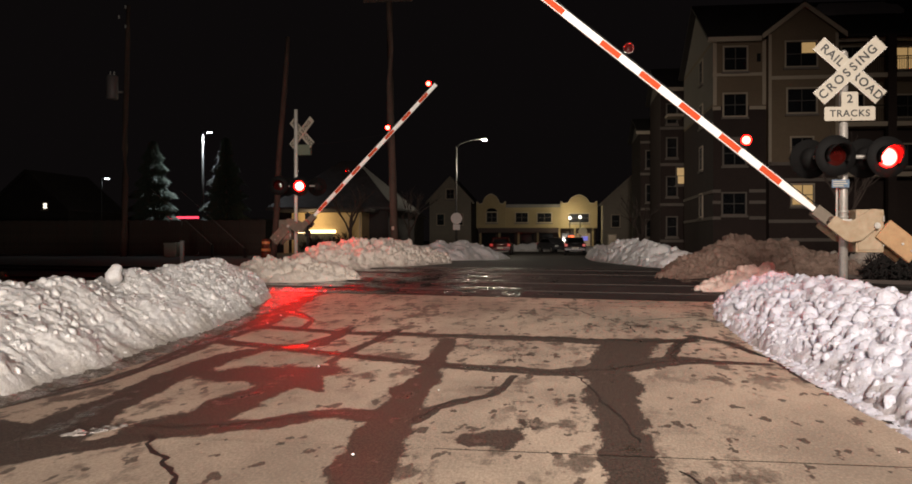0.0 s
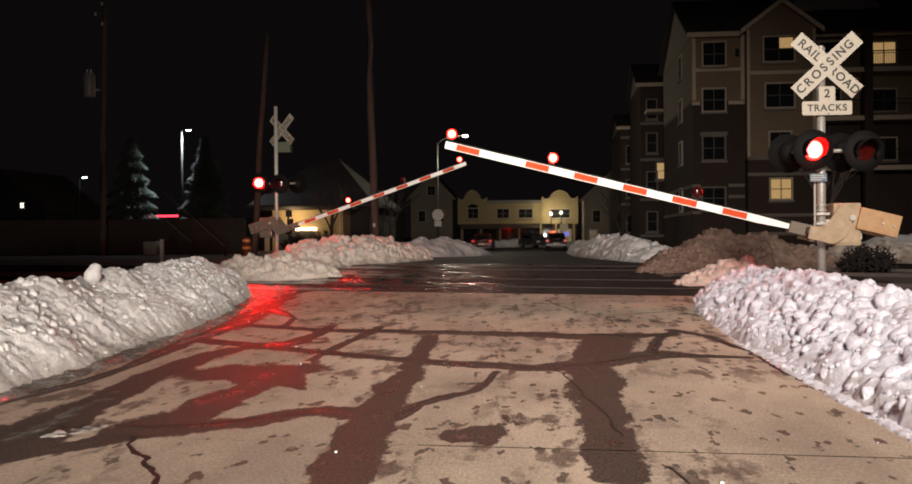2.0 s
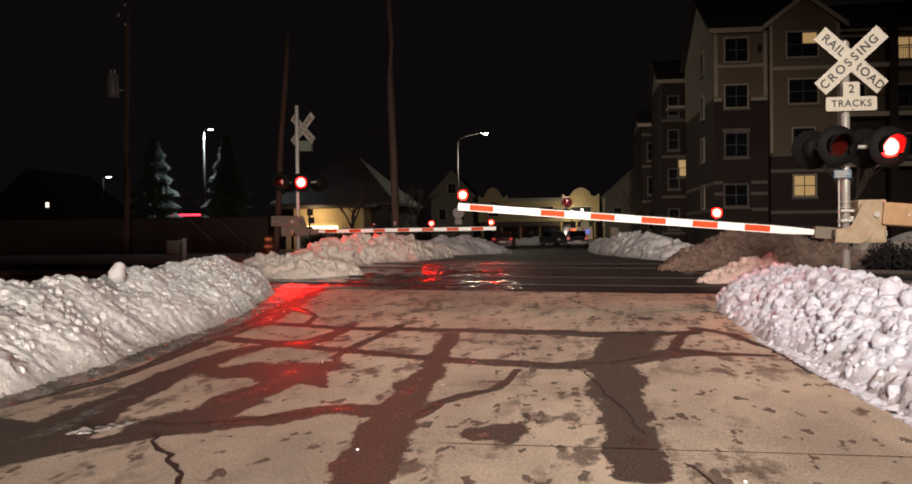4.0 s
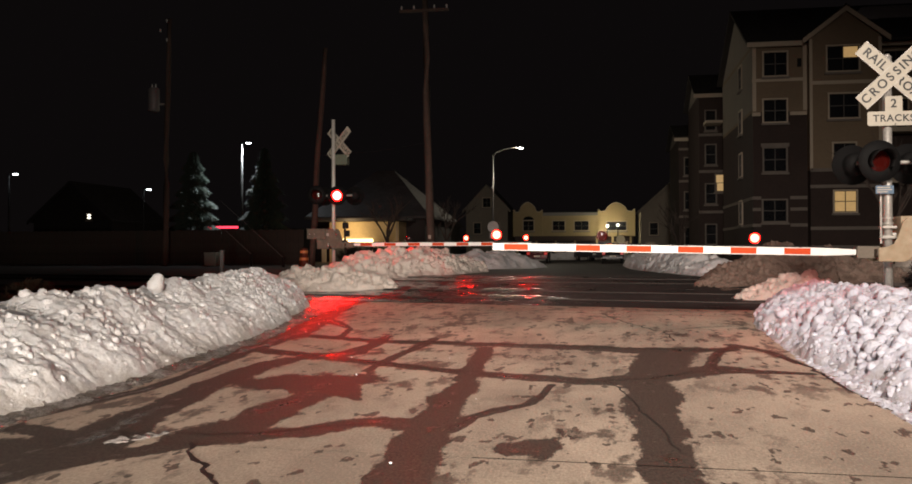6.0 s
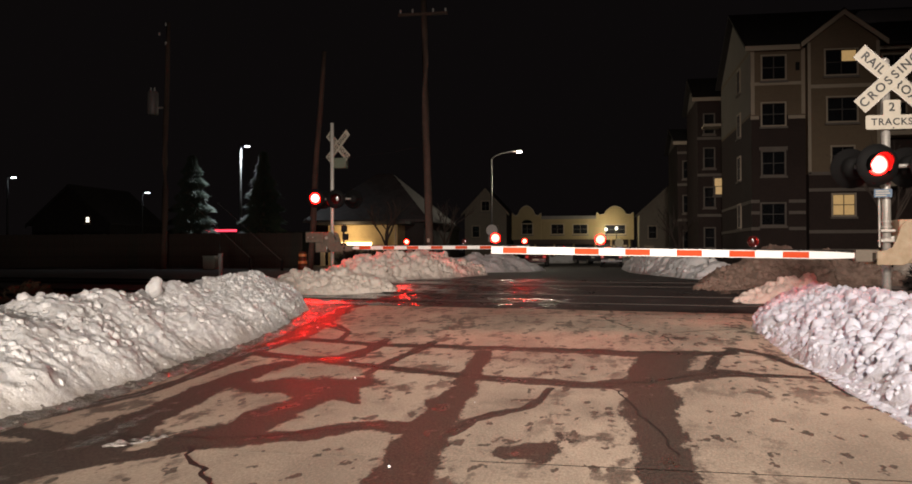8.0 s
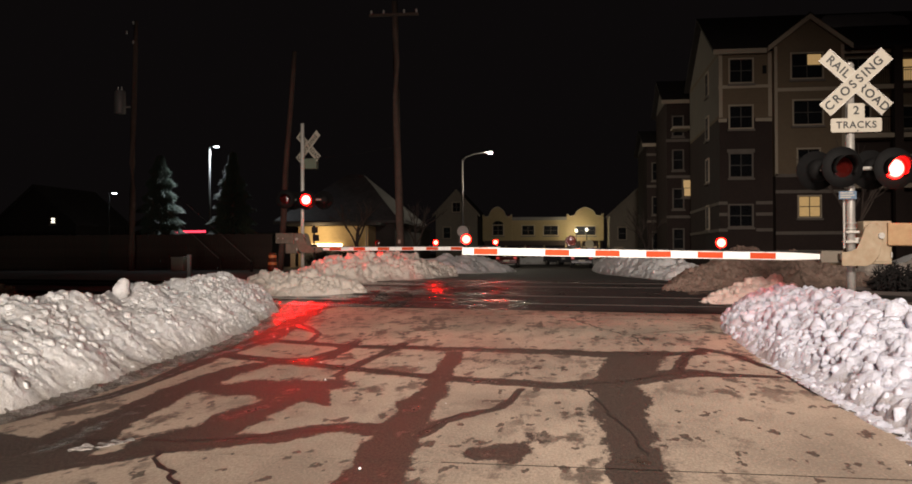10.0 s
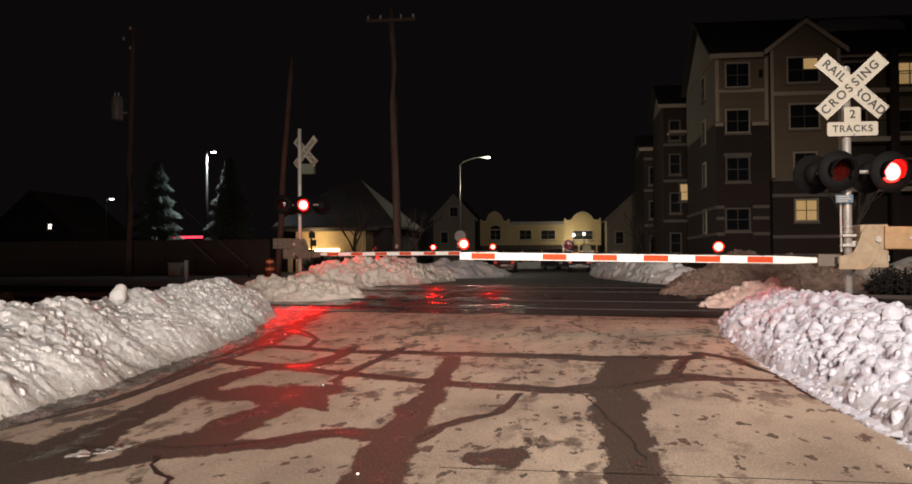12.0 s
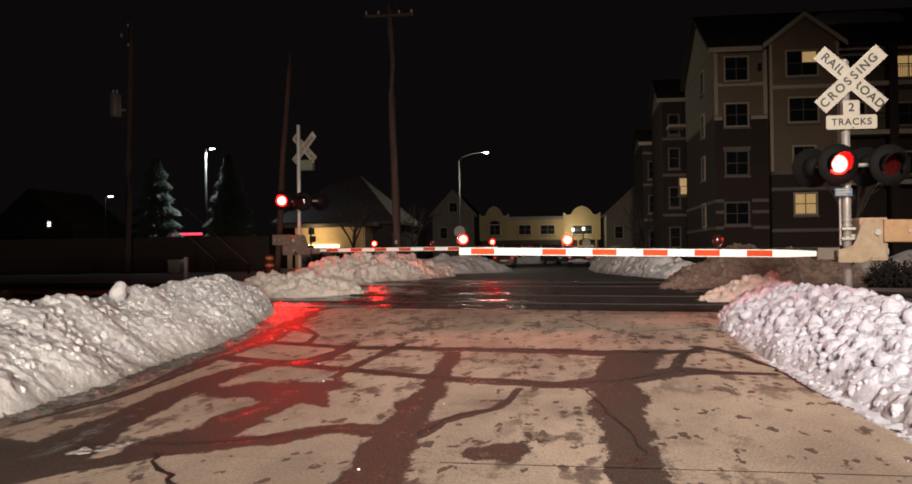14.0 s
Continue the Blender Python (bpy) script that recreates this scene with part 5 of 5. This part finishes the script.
def siding(bm, x0, x1, y, z0, z1, pitch=0.20, face="y"):
    """Lapped boards, each a little proud at its foot."""
    n = max(1, int((z1 - z0) / pitch))
    for k in range(n):
        a, c = z0 + k * pitch, z0 + (k + 1) * pitch
        if face == "y":
            v = [bm.verts.new(p) for p in ((x0, y - 0.03, a), (x1, y - 0.03, a), (x1, y - 0.006, c), (x0, y - 0.006, c), (x0, y, a), (x1, y, a))]
        else:
            v = [bm.verts.new(p) for p in ((y - 0.03, x1, a), (y - 0.03, x0, a), (y - 0.006, x0, c), (y - 0.006, x1, c), (y, x1, a), (y, x0, a))]
        bm.faces.new((v[0], v[1], v[2], v[3])), bm.faces.new((v[4], v[5], v[1], v[0]))
    return bm


apt = thing("apartment_building", (0, 0, 0), "four-storey apartment block, dark brick below and tan siding above", "apartment building")
Y = 57.0
part("wall", box(bmesh.new(), 9.4, 12.63, Y, 70.5, 0.0, 9.75), BRICK, apt, "dark brick lower wall")
part("wall", box(bmesh.new(), 9.4, 12.63, Y, 70.5, 9.75, 14.0), SIDING, apt, "tan upper wall")
tagged(part("siding", siding(bmesh.new(), 9.45, 12.6, Y, 9.95, 13.9), SIDING, apt, "tan lapped boards"), kind="stuff")
tagged(part("siding", siding(bmesh.new(), Y, 70.5, 9.4, 9.95, 13.9, face="x"), SIDING_SIDE_LIT, apt, "lapped boards, coloured paler as if lit from the left"), kind="stuff")
part("wall", gable_wall(bmesh.new(), 9.4, 9.7, Y, 70.5, 14.0, 17.6, "x"), SIDING_SIDE_LIT, apt, "siding gable end, coloured paler as if lit from the left")
part("roof", gable_roof(bmesh.new(), 9.4, 40, Y, 70.5, 14.05, 17.7), SHINGLE, apt, "dark shingle roof with thin snow")
part("fascia", box(bmesh.new(), 9.0, 12.3, 56.50, 56.62, 13.72, 14.02), TRIM, apt)
for x in (9.4, 12.41):
    part("corner_board", box(bmesh.new(), x - 0.02, x + 0.2, Y - 0.05, Y, 9.8, 13.9), TRIM, apt)
part("band", box(bmesh.new(), 9.35, 12.6, Y - 0.08, Y, 11.62, 11.82), TRIM, apt)
for xa, xb in ((9.35, 9.86), (11.6, 12.6)):
    part("band", box(bmesh.new(), xa, xb, Y - 0.08, Y, 9.5, 9.72), TRIM, apt)
    for z in (2.58, 3.57, 4.28):
        part("band", box(bmesh.new(), xa, xb, Y - 0.06, Y, z, z + 0.20), BANDING, apt, "pale stone band")
for z in (2.58, 4.28):
    part("band", box(bmesh.new(), 9.34, 9.4, Y, 70.5, z, z + 0.20), BANDING, apt)
window(apt, 10.06, 11.43, 11.99, 13.44, Y - 0.03)
window(apt, 10.04, 11.40, 9.12, 10.49, Y - 0.03)
window(apt, 10.04, 11.37, 6.04, 7.47, Y - 0.01, trim=False)
part("lintel", box(bmesh.new(), 9.86, 11.55, Y - 0.08, Y, 7.56, 7.78), BANDING, apt, "pale stone lintel")
window(apt, 9.98, 11.36, 2.93, 4.23, Y - 0.01, trim=False)
for z in (12.0, 9.0, 6.1, 2.9):
    window(apt, 61.0, 62.2, z, z + 1.5, 9.37, lights=2, face="x")
part("vent", box(bmesh.new(), 12.05, 12.28, Y - 0.14, Y - 0.02, 12.5, 13.0, 0.02), BLACK, apt)

def roof_snow(x0, x1, y0, y1):
    """A thin ragged patch of snow left on the front slope of the roof."""
    bm = bmesh.new()
    n, m = 26, 12
    slope = (17.7 - 14.05) / 6.75
    grid = []
    for j in range(m + 1):
        row = []
        for i in range(n + 1):
            x, y = x0 + (x1 - x0) * i / n, y0 + (y1 - y0) * j / m
            edge = min(i, n - i) / n * 3 + min(j, m - j) / m * 1.5 + 0.6 * noise.noise((x * 1.1, y * 1.6, 2))
            row.append(bm.verts.new((x, y, 14.05 + slope * (y - 57) + (0.24 if edge > 0.35 else 0.12))))
        grid.append(row)
    for j in range(m):
        for i in range(n):
            bm.faces.new((grid[j][i], grid[j][i + 1], grid[j + 1][i + 1], grid[j + 1][i]))
    part("roof_snow", bm, mat("roof_snow", (0.55, 0.52, 0.50), 0.8, grain=4), apt, "thin patch of snow on the roof", True)


roof_snow(17.0, 22.4, 60.4, 63.2)

# the gabled bay that stands forward
YB = 56.2
part("wall", box(bmesh.new(), 12.63, 16.68, YB, 64, 6.0, 14.1), SIDING, apt, "tan wall of the gabled bay")
tagged(part("siding", siding(bmesh.new(), 12.68, 16.63, YB, 6.1, 14.0), SIDING, apt, "tan lapped boards"), kind="stuff")
part("wall", box(bmesh.new(), 12.63, 16.68, YB, 64, 0.0, 6.0), BRICK, apt)
part("wall", gable_wall(bmesh.new(), 12.63, 16.68, YB, YB + 0.3, 14.1, 15.7, "y"), SIDING, apt)
part("roof", gable_roof(bmesh.new(), 12.63, 16.68, YB, 63.5, 14.15, 15.85, "y", 0.35), SHINGLE, apt)
for e in (-1, 1):
    bm = bmesh.new()
    prism(bm, [(14.655, 15.88), (14.655, 15.56), (14.655 + e * 2.5, 13.66), (14.655 + e * 2.5, 13.98)], YB - 0.42, YB - 0.34)
    part("barge_board", bm, TRIM, apt, "cream barge board")
    part("corner_board", box(bmesh.new(), 14.655 + e * 1.98 - 0.09, 14.655 + e * 1.98 + 0.09, YB - 0.06, YB, 6.0, 14.0), TRIM, apt)
part("band", box(bmesh.new(), 12.6, 16.68, YB - 0.07, YB, 11.2, 11.42), TRIM, apt)
for z in (1.2, 2.35, 4.9, 5.9):
    part("band", box(bmesh.new(), 12.6, 16.68, YB - 0.06, YB, z, z + 0.2), BANDING, apt)
window(apt, 13.62, 15.42, 12.0, 13.5, YB - 0.03, None, 2)
part("lamp_glow", box(bmesh.new(), 14.55, 15.36, YB - 0.075, YB - 0.065, 12.8, 13.44), PANE_LIT, apt, "lamplit part of a window")
window(apt, 13.72, 15.40, 9.15, 10.6, YB - 0.03, None, 2)
window(apt, 13.95, 15.2, 6.5, 7.6, YB - 0.03, None, 2)
window(apt, 13.98, 15.24, 3.45, 4.7, YB - 0.01, PANE_LIT, 2)

# the balcony stretch beyond the bay
YC = 58.2
part("wall", box(bmesh.new(), 16.68, 40, YC, 70.4, 0.0, 14.0), BRICK, apt)
tagged(part("siding", siding(bmesh.new(), 16.68, 40, YC, 8.6, 13.9), SIDING, apt), kind="stuff")
part("fascia", box(bmesh.new(), 16.75, 40, YC - 0.8, YC - 0.68, 13.7, 13.95), TRIM, apt)
for z in (5.2, 8.3, 11.3):
    bal = part("balcony", box(bmesh.new(), 16.75, 23.5, YC - 1.6, YC, z, z + 0.28), TRIM, apt, "balcony slab with railing")
    part("railing", box(bmesh.new(), 16.75, 23.5, YC - 1.58, YC - 1.54, z + 1.25, z + 1.31), BLACK, bal)
    bm = bmesh.new()
    for k in range(52):
        box(bm, 16.8 + k * 0.13, 16.82 + k * 0.13, YC - 1.57, YC - 1.55, z + 0.28, z + 1.25)
    tagged(part("balusters", bm, BLACK, bal), kind="stuff")
    window(apt, 17.5, 18.8, z + 0.4, z + 2.2, YC - 0.04, None, 2)
    window(apt, 20.75, 22.2, z + 0.75, z + 2.1, YC - 0.04, PANE_LIT if z > 11 else None, 2)
part("column", box(bmesh.new(), 19.75, 20.25, YC - 1.7, YC - 1.2, 0, 13.9), BRICK, apt, "brick balcony pier")

# wings that step back along the side street
for x0, y0, y1, ev, rg, lit in ((7.7, 71.5, 80, 13.4, 15.6, 1), (7.0, 81.5, 92, 11.2, 12.9, 0)):
    part("wall", box(bmesh.new(), x0, 13, y0, y1, 0, ev), BRICK, apt, "dark brick stepped-back wing")
    part("wall", gable_wall(bmesh.new(), x0, x0 + 0.3, y0, y1, ev, rg, "x"), SIDING_SIDE_LIT, apt)
    part("roof", gable_roof(bmesh.new(), x0, 13, y0, y1, ev + 0.04, rg, "x", 0.4), SHINGLE, apt)
    part("fascia", box(bmesh.new(), x0 - 0.45, 13, y0 - 0.5, y0 - 0.42, ev - 0.3, ev), TRIM, apt)
    for k, z in enumerate((1.6, 4.8, 7.9, 10.6)):
        if z + 1.5 < ev:
            window(apt, x0 + 0.5, x0 + 1.25, z, z + 1.5, y0 - 0.01, None, 1, False)
    for z in (1.1, 4.0, 7.2, 10.1):
        part("band", box(bmesh.new(), x0 - 0.05, 13, y0 - 0.06, y0, z, z + 0.22), BANDING, apt)
window(apt, 8.95, 9.55, 5.75, 7.05, 71.47, PANE_LIT, 1, False)
bal = part("balcony", box(bmesh.new(), 8.0, 9.3, 69.6, 71.5, 10.9, 11.1), TRIM, apt)

# the yellow two-storey shops at the end of the street
shops = thing("shop_building", (0, 110, 0), "yellow stucco shops with curved parapets, dark storefronts below", "shop building")
part("wall", box(bmesh.new(), -10.8, 4.1, 0, 12, 2.75, 5.35), STUCCO, shops, "yellow stucco upper wall")
part("parapet", box(bmesh.new(), -7.3, -0.35, -0.02, 0.4, 5.35, 5.75), TIN, shops, "grey metal parapet edge")
for xa, xb, zt in ((-10.9, -7.2, 7.15), (-0.4, 4.15, 6.95)):
    m_, pts = (xa + xb) / 2, []
    hw = (xb - xa) / 2
    for k in range(25):
        u = -1 + 2 * k / 24
        z = 5.75 + (0.25 if abs(u) > 0.86 else 0) + (zt - 5.95) * max(0, 1 - (u / 0.55) ** 2) ** 0.5 * 0.8 + 0.3 * max(0, 1 - abs(u) / 0.8)
        pts.append((m_ + u * hw, z))
    part("curved_parapet", prism(bmesh.new(), [(xa, 2.75), (xb, 2.75)] + pts[::-1], -0.22, 0.3), STUCCO, shops, "curved mission-style parapet")
    part("coping", prism(bmesh.new(), pts + [(x, z + 0.10) for x, z in pts[::-1]], -0.28, 0.34), TRIM, shops)
for x0, x1, z0, z1, dy in ((-9.6, -8.3, 3.5, 4.75, -0.24), (-5.95, -4.45, 3.5, 4.7, -0.01), (-3.25, -1.5, 3.5, 4.65, -0.01), (0.7, 3.1, 3.45, 4.55, -0.24)):
    window(shops, x0, x1, z0, z1, dy, None, 2)
part("arch", prism(bmesh.new(), [(-9.62 + 0.66 + 0.68 * math.cos(a * math.pi / 12), 4.84 + 0.45 * math.sin(a * math.pi / 12)) for a in range(13)], -0.27, -0.225), PANE, shops)
part("storefront", box(bmesh.new(), -10.7, 4.0, 0.3, 12, 0, 2.75), BRICK, shops, "dark recessed storefront")
part("awning", prism(bmesh.new(), [(-10.6, 2.2), (-0.6, 2.2), (-0.6, 2.8), (-10.6, 2.8)], -1.0, 0.0), mat("dark_awning", (0.06, 0.04, 0.035), 0.8), shops, "dark shop awning")
for k, x in enumerate((-10.2, -7.8, -5.4, -3.0, -0.2, 1.6)):
    part("shop_window", box(bmesh.new(), x, x + 1.7, 0.2, 0.29, 0.5, 2.1), PANE if k != 5 else PANE_DIM, shops)
for x in (-10.4, -8.0, -5.6, -3.2, -0.5, 1.4, 3.6):
    part("pier", box(bmesh.new(), x - 0.12, x + 0.12, -0.05, 0.3, 0, 2.75), STUCCO, shops)
part("red_sign", box(bmesh.new(), 0.6, 1.3, 0.08, 0.16, 1.55, 1.85), mat("red_shop_sign", (0.6, 0.1, 0.02), 0.4, glow=1.6, glow_colour=(1, 0.15, 0.05), bump=0), shops, "small red lit shop sign")
part("blue_sign", box(bmesh.new(), 2.2, 3.0, 0.08, 0.16, 1.2, 1.75), mat("blue_shop_sign", (0.1, 0.1, 0.6), 0.4, glow=0.4, glow_colour=(0.3, 0.3, 1), bump=0), shops, "small blue lit shop sign")
for x, z in ((0.76, 3.95), (2.0, 4.05)):
    fl = thing("twin_lamp", (x, 107.2, 0), "bright white lamp globe on a thin post before the shops", "street lamp", "lamps before the shops")
    part("globe", lathe(bmesh.new(), [(0.0005, 0.20), (0.11, 0.15), (0.15, 0.02), (0.12, -0.12), (0.0005, -0.16)], "z", 14, (0, 0, z)), mat("white_globe_glow", (1, 1, 0.95), 0.3, glow=4.0, glow_colour=(1.0, 0.97, 0.82), bump=0), fl, smooth=True)
    part("post", tube(bmesh.new(), (0, 0, 0), (0, 0, z - 0.25), 0.06, 0.05, 8), BLACK, fl)


def house(x, y, w, d, eave, ridge, along, wall, roof, label, windows=(), name="house"):
    h = thing(name, (x, y, 0), label, "house", "houses")
    part("wall", box(bmesh.new(), 0, w, 0, d, -0.3, eave), wall, h)
    if along == "y":
        part("gable", gable_wall(bmesh.new(), 0, w, 0, 0.25, eave, ridge, "y"), wall, h)
    else:
        part("gable", gable_wall(bmesh.new(), 0, 0.25, 0, d, eave, ridge, "x"), wall, h)
        part("gable", gable_wall(bmesh.new(), w - 0.25, w, 0, d, eave, ridge, "x"), wall, h)
    part("roof", gable_roof(bmesh.new(), 0, w, 0, d, eave + 0.05, ridge + 0.05, along, 0.4), roof, h)
    if along == "y":
        for e in (-1, 1):
            part("barge_board", prism(bmesh.new(), [(w / 2, ridge + 0.2), (w / 2, ridge - 0.15), (w / 2 + e * (w / 2 + 0.4), eave - 0.35 - 0.4 * (ridge - eave) / (w / 2) * 0.5), (w / 2 + e * (w / 2 + 0.4), eave - 0.4 * (ridge - eave) / (w / 2) * 0.5)], -0.48, -0.41), wall, h)
    for x0, x1, z0, z1, p in windows:
        window(h, x0, x1, z0, z1, -0.01, p, 1 if x1 - x0 < 1 else 2)
    return h


PALE_WOOD = mat("pale_clapboard", (0.24, 0.21, 0.165), 0.8, grain=6, dark=0.8)
DARK_WOOD = mat("dark_clapboard", (0.022, 0.018, 0.016), 0.8, grain=6, dark=0.7)
house(-17.2, 112, 5.4, 9, 6.4, 9.3, "y", PALE_WOOD, SHINGLE, "pale gabled house beyond the junction", ((2.2, 3.2, 6.6, 7.8, None), (1.0, 1.9, 3.2, 4.6, None), (3.4, 4.3, 3.2, 4.6, None)))
house(-24.5, 100, 7.0, 9, 4.2, 7.2, "y", DARK_WOOD, SHINGLE, "dark house among bare trees", ((1.5, 2.5, 1.2, 2.6, None), (4.2, 5.2, 1.2, 2.6, None)))
house(4.6, 104, 8.6, 10, 5.7, 9.6, "y", PALE_WOOD, SHINGLE, "pale gabled house beside the shops", ((3.4, 4.6, 6.0, 7.3, PANE_DIM), (1.0, 1.9, 2.8, 4.2, None), (0.6, 1.5, 0.4, 1.9, PANE_DIM)))

# the low house with the lit front, behind the far signal
def hip_roof(bm, x0, x1, y0, y1, eave, ridge, inset, thick=0.16):
    """Four slopes that meet in a short ridge."""
    ym = (y0 + y1) / 2
    low = [bm.verts.new(p) for p in ((x0, y0, eave), (x1, y0, eave), (x1, y1, eave), (x0, y1, eave))]
    top = [bm.verts.new((v.co.x, v.co.y, eave + thick)) for v in low]
    a, b = bm.verts.new((x0 + inset, ym, ridge)), bm.verts.new((x1 - inset, ym, ridge))
    for k in range(4):
        bm.faces.new((low[k], low[(k + 1) % 4], top[(k + 1) % 4], top[k]))
    bm.faces.new(low[::-1])
    bm.faces.new((top[0], top[1], b, a)), bm.faces.new((top[1], top[2], b))
    bm.faces.new((top[2], top[3], a, b)), bm.faces.new((top[3], top[0], a))
    bmesh.ops.recalc_face_normals(bm, faces=bm.faces)
    return bm


lit = thing("house", (-18.4, 57, 0), "low house with a hipped snowy roof and warmly lit front", "house", "houses")
part("wall", box(bmesh.new(), -0.9, 6.9, 0.0, 10, -0.3, 3.3), DARK_WOOD, lit)
part("roof", hip_roof(bmesh.new(), -1.3, 7.3, -0.5, 10.5, 3.3, 7.0, 3.7), ROOF_SNOW_SHADED, lit, "hipped roof under thin snow")
part("front_wall", box(bmesh.new(), 1.0, 5.6, -2.2, 0, -0.3, 3.05), mat("warm_render", (0.55, 0.42, 0.22), 0.8, grain=6, dark=0.8), lit, "warm tan lit front wall")
part("porch_roof", box(bmesh.new(), 0.3, 6.3, -3.0, 0, 3.08, 3.28, 0.03), ROOF_SNOW_SHADED, lit, "flat snow-covered porch roof")
part("lintel_light", box(bmesh.new(), 1.1, 3.9, -2.32, -2.22, 1.75, 1.92), SOFFIT_LIGHT, lit, "bright strip light over the door")
part("garage_door", box(bmesh.new(), 1.2, 3.8, -2.26, -2.21, 0.0, 1.72), mat("dark_door", (0.07, 0.07, 0.065), 0.6), lit, "dark wide door")
for k in range(1, 4):
    part("door_panel", box(bmesh.new(), 1.25, 3.75, -2.29, -2.262, 0.42 * k - 0.38, 0.42 * k), mat("dark_door", (0.07, 0.07, 0.065), 0.6), lit)
part("downpipe", tube(bmesh.new(), (5.5, -2.3, 0), (5.5, -2.3, 3.0), 0.05, n=8), TRIM, lit)
part("notice", box(bmesh.new(), 0.5, 0.8, -2.3, -2.2, 0.2, 1.5), TRIM, lit)

# dark buildings past the fence
shop2 = thing("low_shop", (-40.3, 80, 0), "low dark shop with a glowing red light band", "shop building")
part("wall", box(bmesh.new(), 0, 12, 0, 8, -0.2, 3.1), DARK_WOOD, shop2)
part("roof", box(bmesh.new(), -0.3, 12.3, -0.6, 8.3, 3.1, 3.3), SHINGLE, shop2)
part("light_band", box(bmesh.new(), 2.9, 6.0, -0.68, -0.61, 3.32, 3.52), RED_NEON, shop2, "red light band along the eaves")
part("pane", box(bmesh.new(), 9.5, 10.8, -0.03, 0.0, 2.0, 2.6), PANE_DIM, shop2)
house(-53.5, 76, 8, 10, 4.2, 7.6, "y", DARK_WOOD, SHINGLE, "dark house with one small lit window", ((5.6, 6.0, 4.2, 4.7, mat("bright_window", (0.9, 0.9, 0.8), 0.4, glow=2.0, glow_colour=(1, 0.92, 0.75), bump=0)),))
house(-70, 70, 9, 10, 4.5, 8.2, "y", DARK_WOOD, SHINGLE, "dark gabled house in the distance")


# ---------------------------------------------------------------- what moves
def motions():
    near_rows = [(0.0, 39.4), (0.5, 28.9), (1.0, 17.9), (1.25, 15.4), (1.5, 14.8), (2.0, 14.3), (2.5, 11.8), (3.0, 9.0), (3.5, 7.0), (4.0, 4.9), (4.5, 2.9), (5.0, 1.5), (5.4, 1.1), (5.8, 1.1), (14.0, 1.1)]
    far_rows = [(0.0, 46.3), (0.5, 38.4), (1.0, 30.5), (1.5, 24.8), (2.0, 19.1), (2.5, 13.3), (3.0, 7.6), (3.5, 3.1), (3.7, 1.7), (4.0, 0.3), (4.3, 0.0), (14.0, 0.0)]
    walk(near_arm, [(t, pose(*NEAR_AXLE, 0, a, 0)) for t, a in near_rows])
    walk(far_arm, [(t, pose(*FAR_AXLE, 0, -a, 0)) for t, a in far_rows])
    # the two circuits take turns: a lens glows while its bright side faces out
    for circuit, lit, dark, first in (("a", 0.533, 1.15, 180), ("b", 1.02, 1.75, 0)):
        turns = [(0.0, first)]
        for k in range(-1, 13):
            for t, old, now in ((lit + (1.2 * k - 0.1 * (k == 0) if circuit == "a" else 1.2055 * k), 180, 0), (dark + 1.2 * k, 0, 180)):
                t = round(t * FPS) / FPS
                for step, share in ((-4, 0), (-1, 0), (0, 1 / 3), (1, 2 / 3), (2, 1), (5, 1)):
                    when = t + step / FPS
                    if 0.02 < when < 13.98:
                        turns.append((when, old + (now - old) * share))
        turns.sort()
        turns.append((14.0, turns[-1][1]))
        for lens, place in LENSES[circuit]:
            walk(lens, [(t, pose(*place, 0, 0, a)) for t, a in turns])


motions()
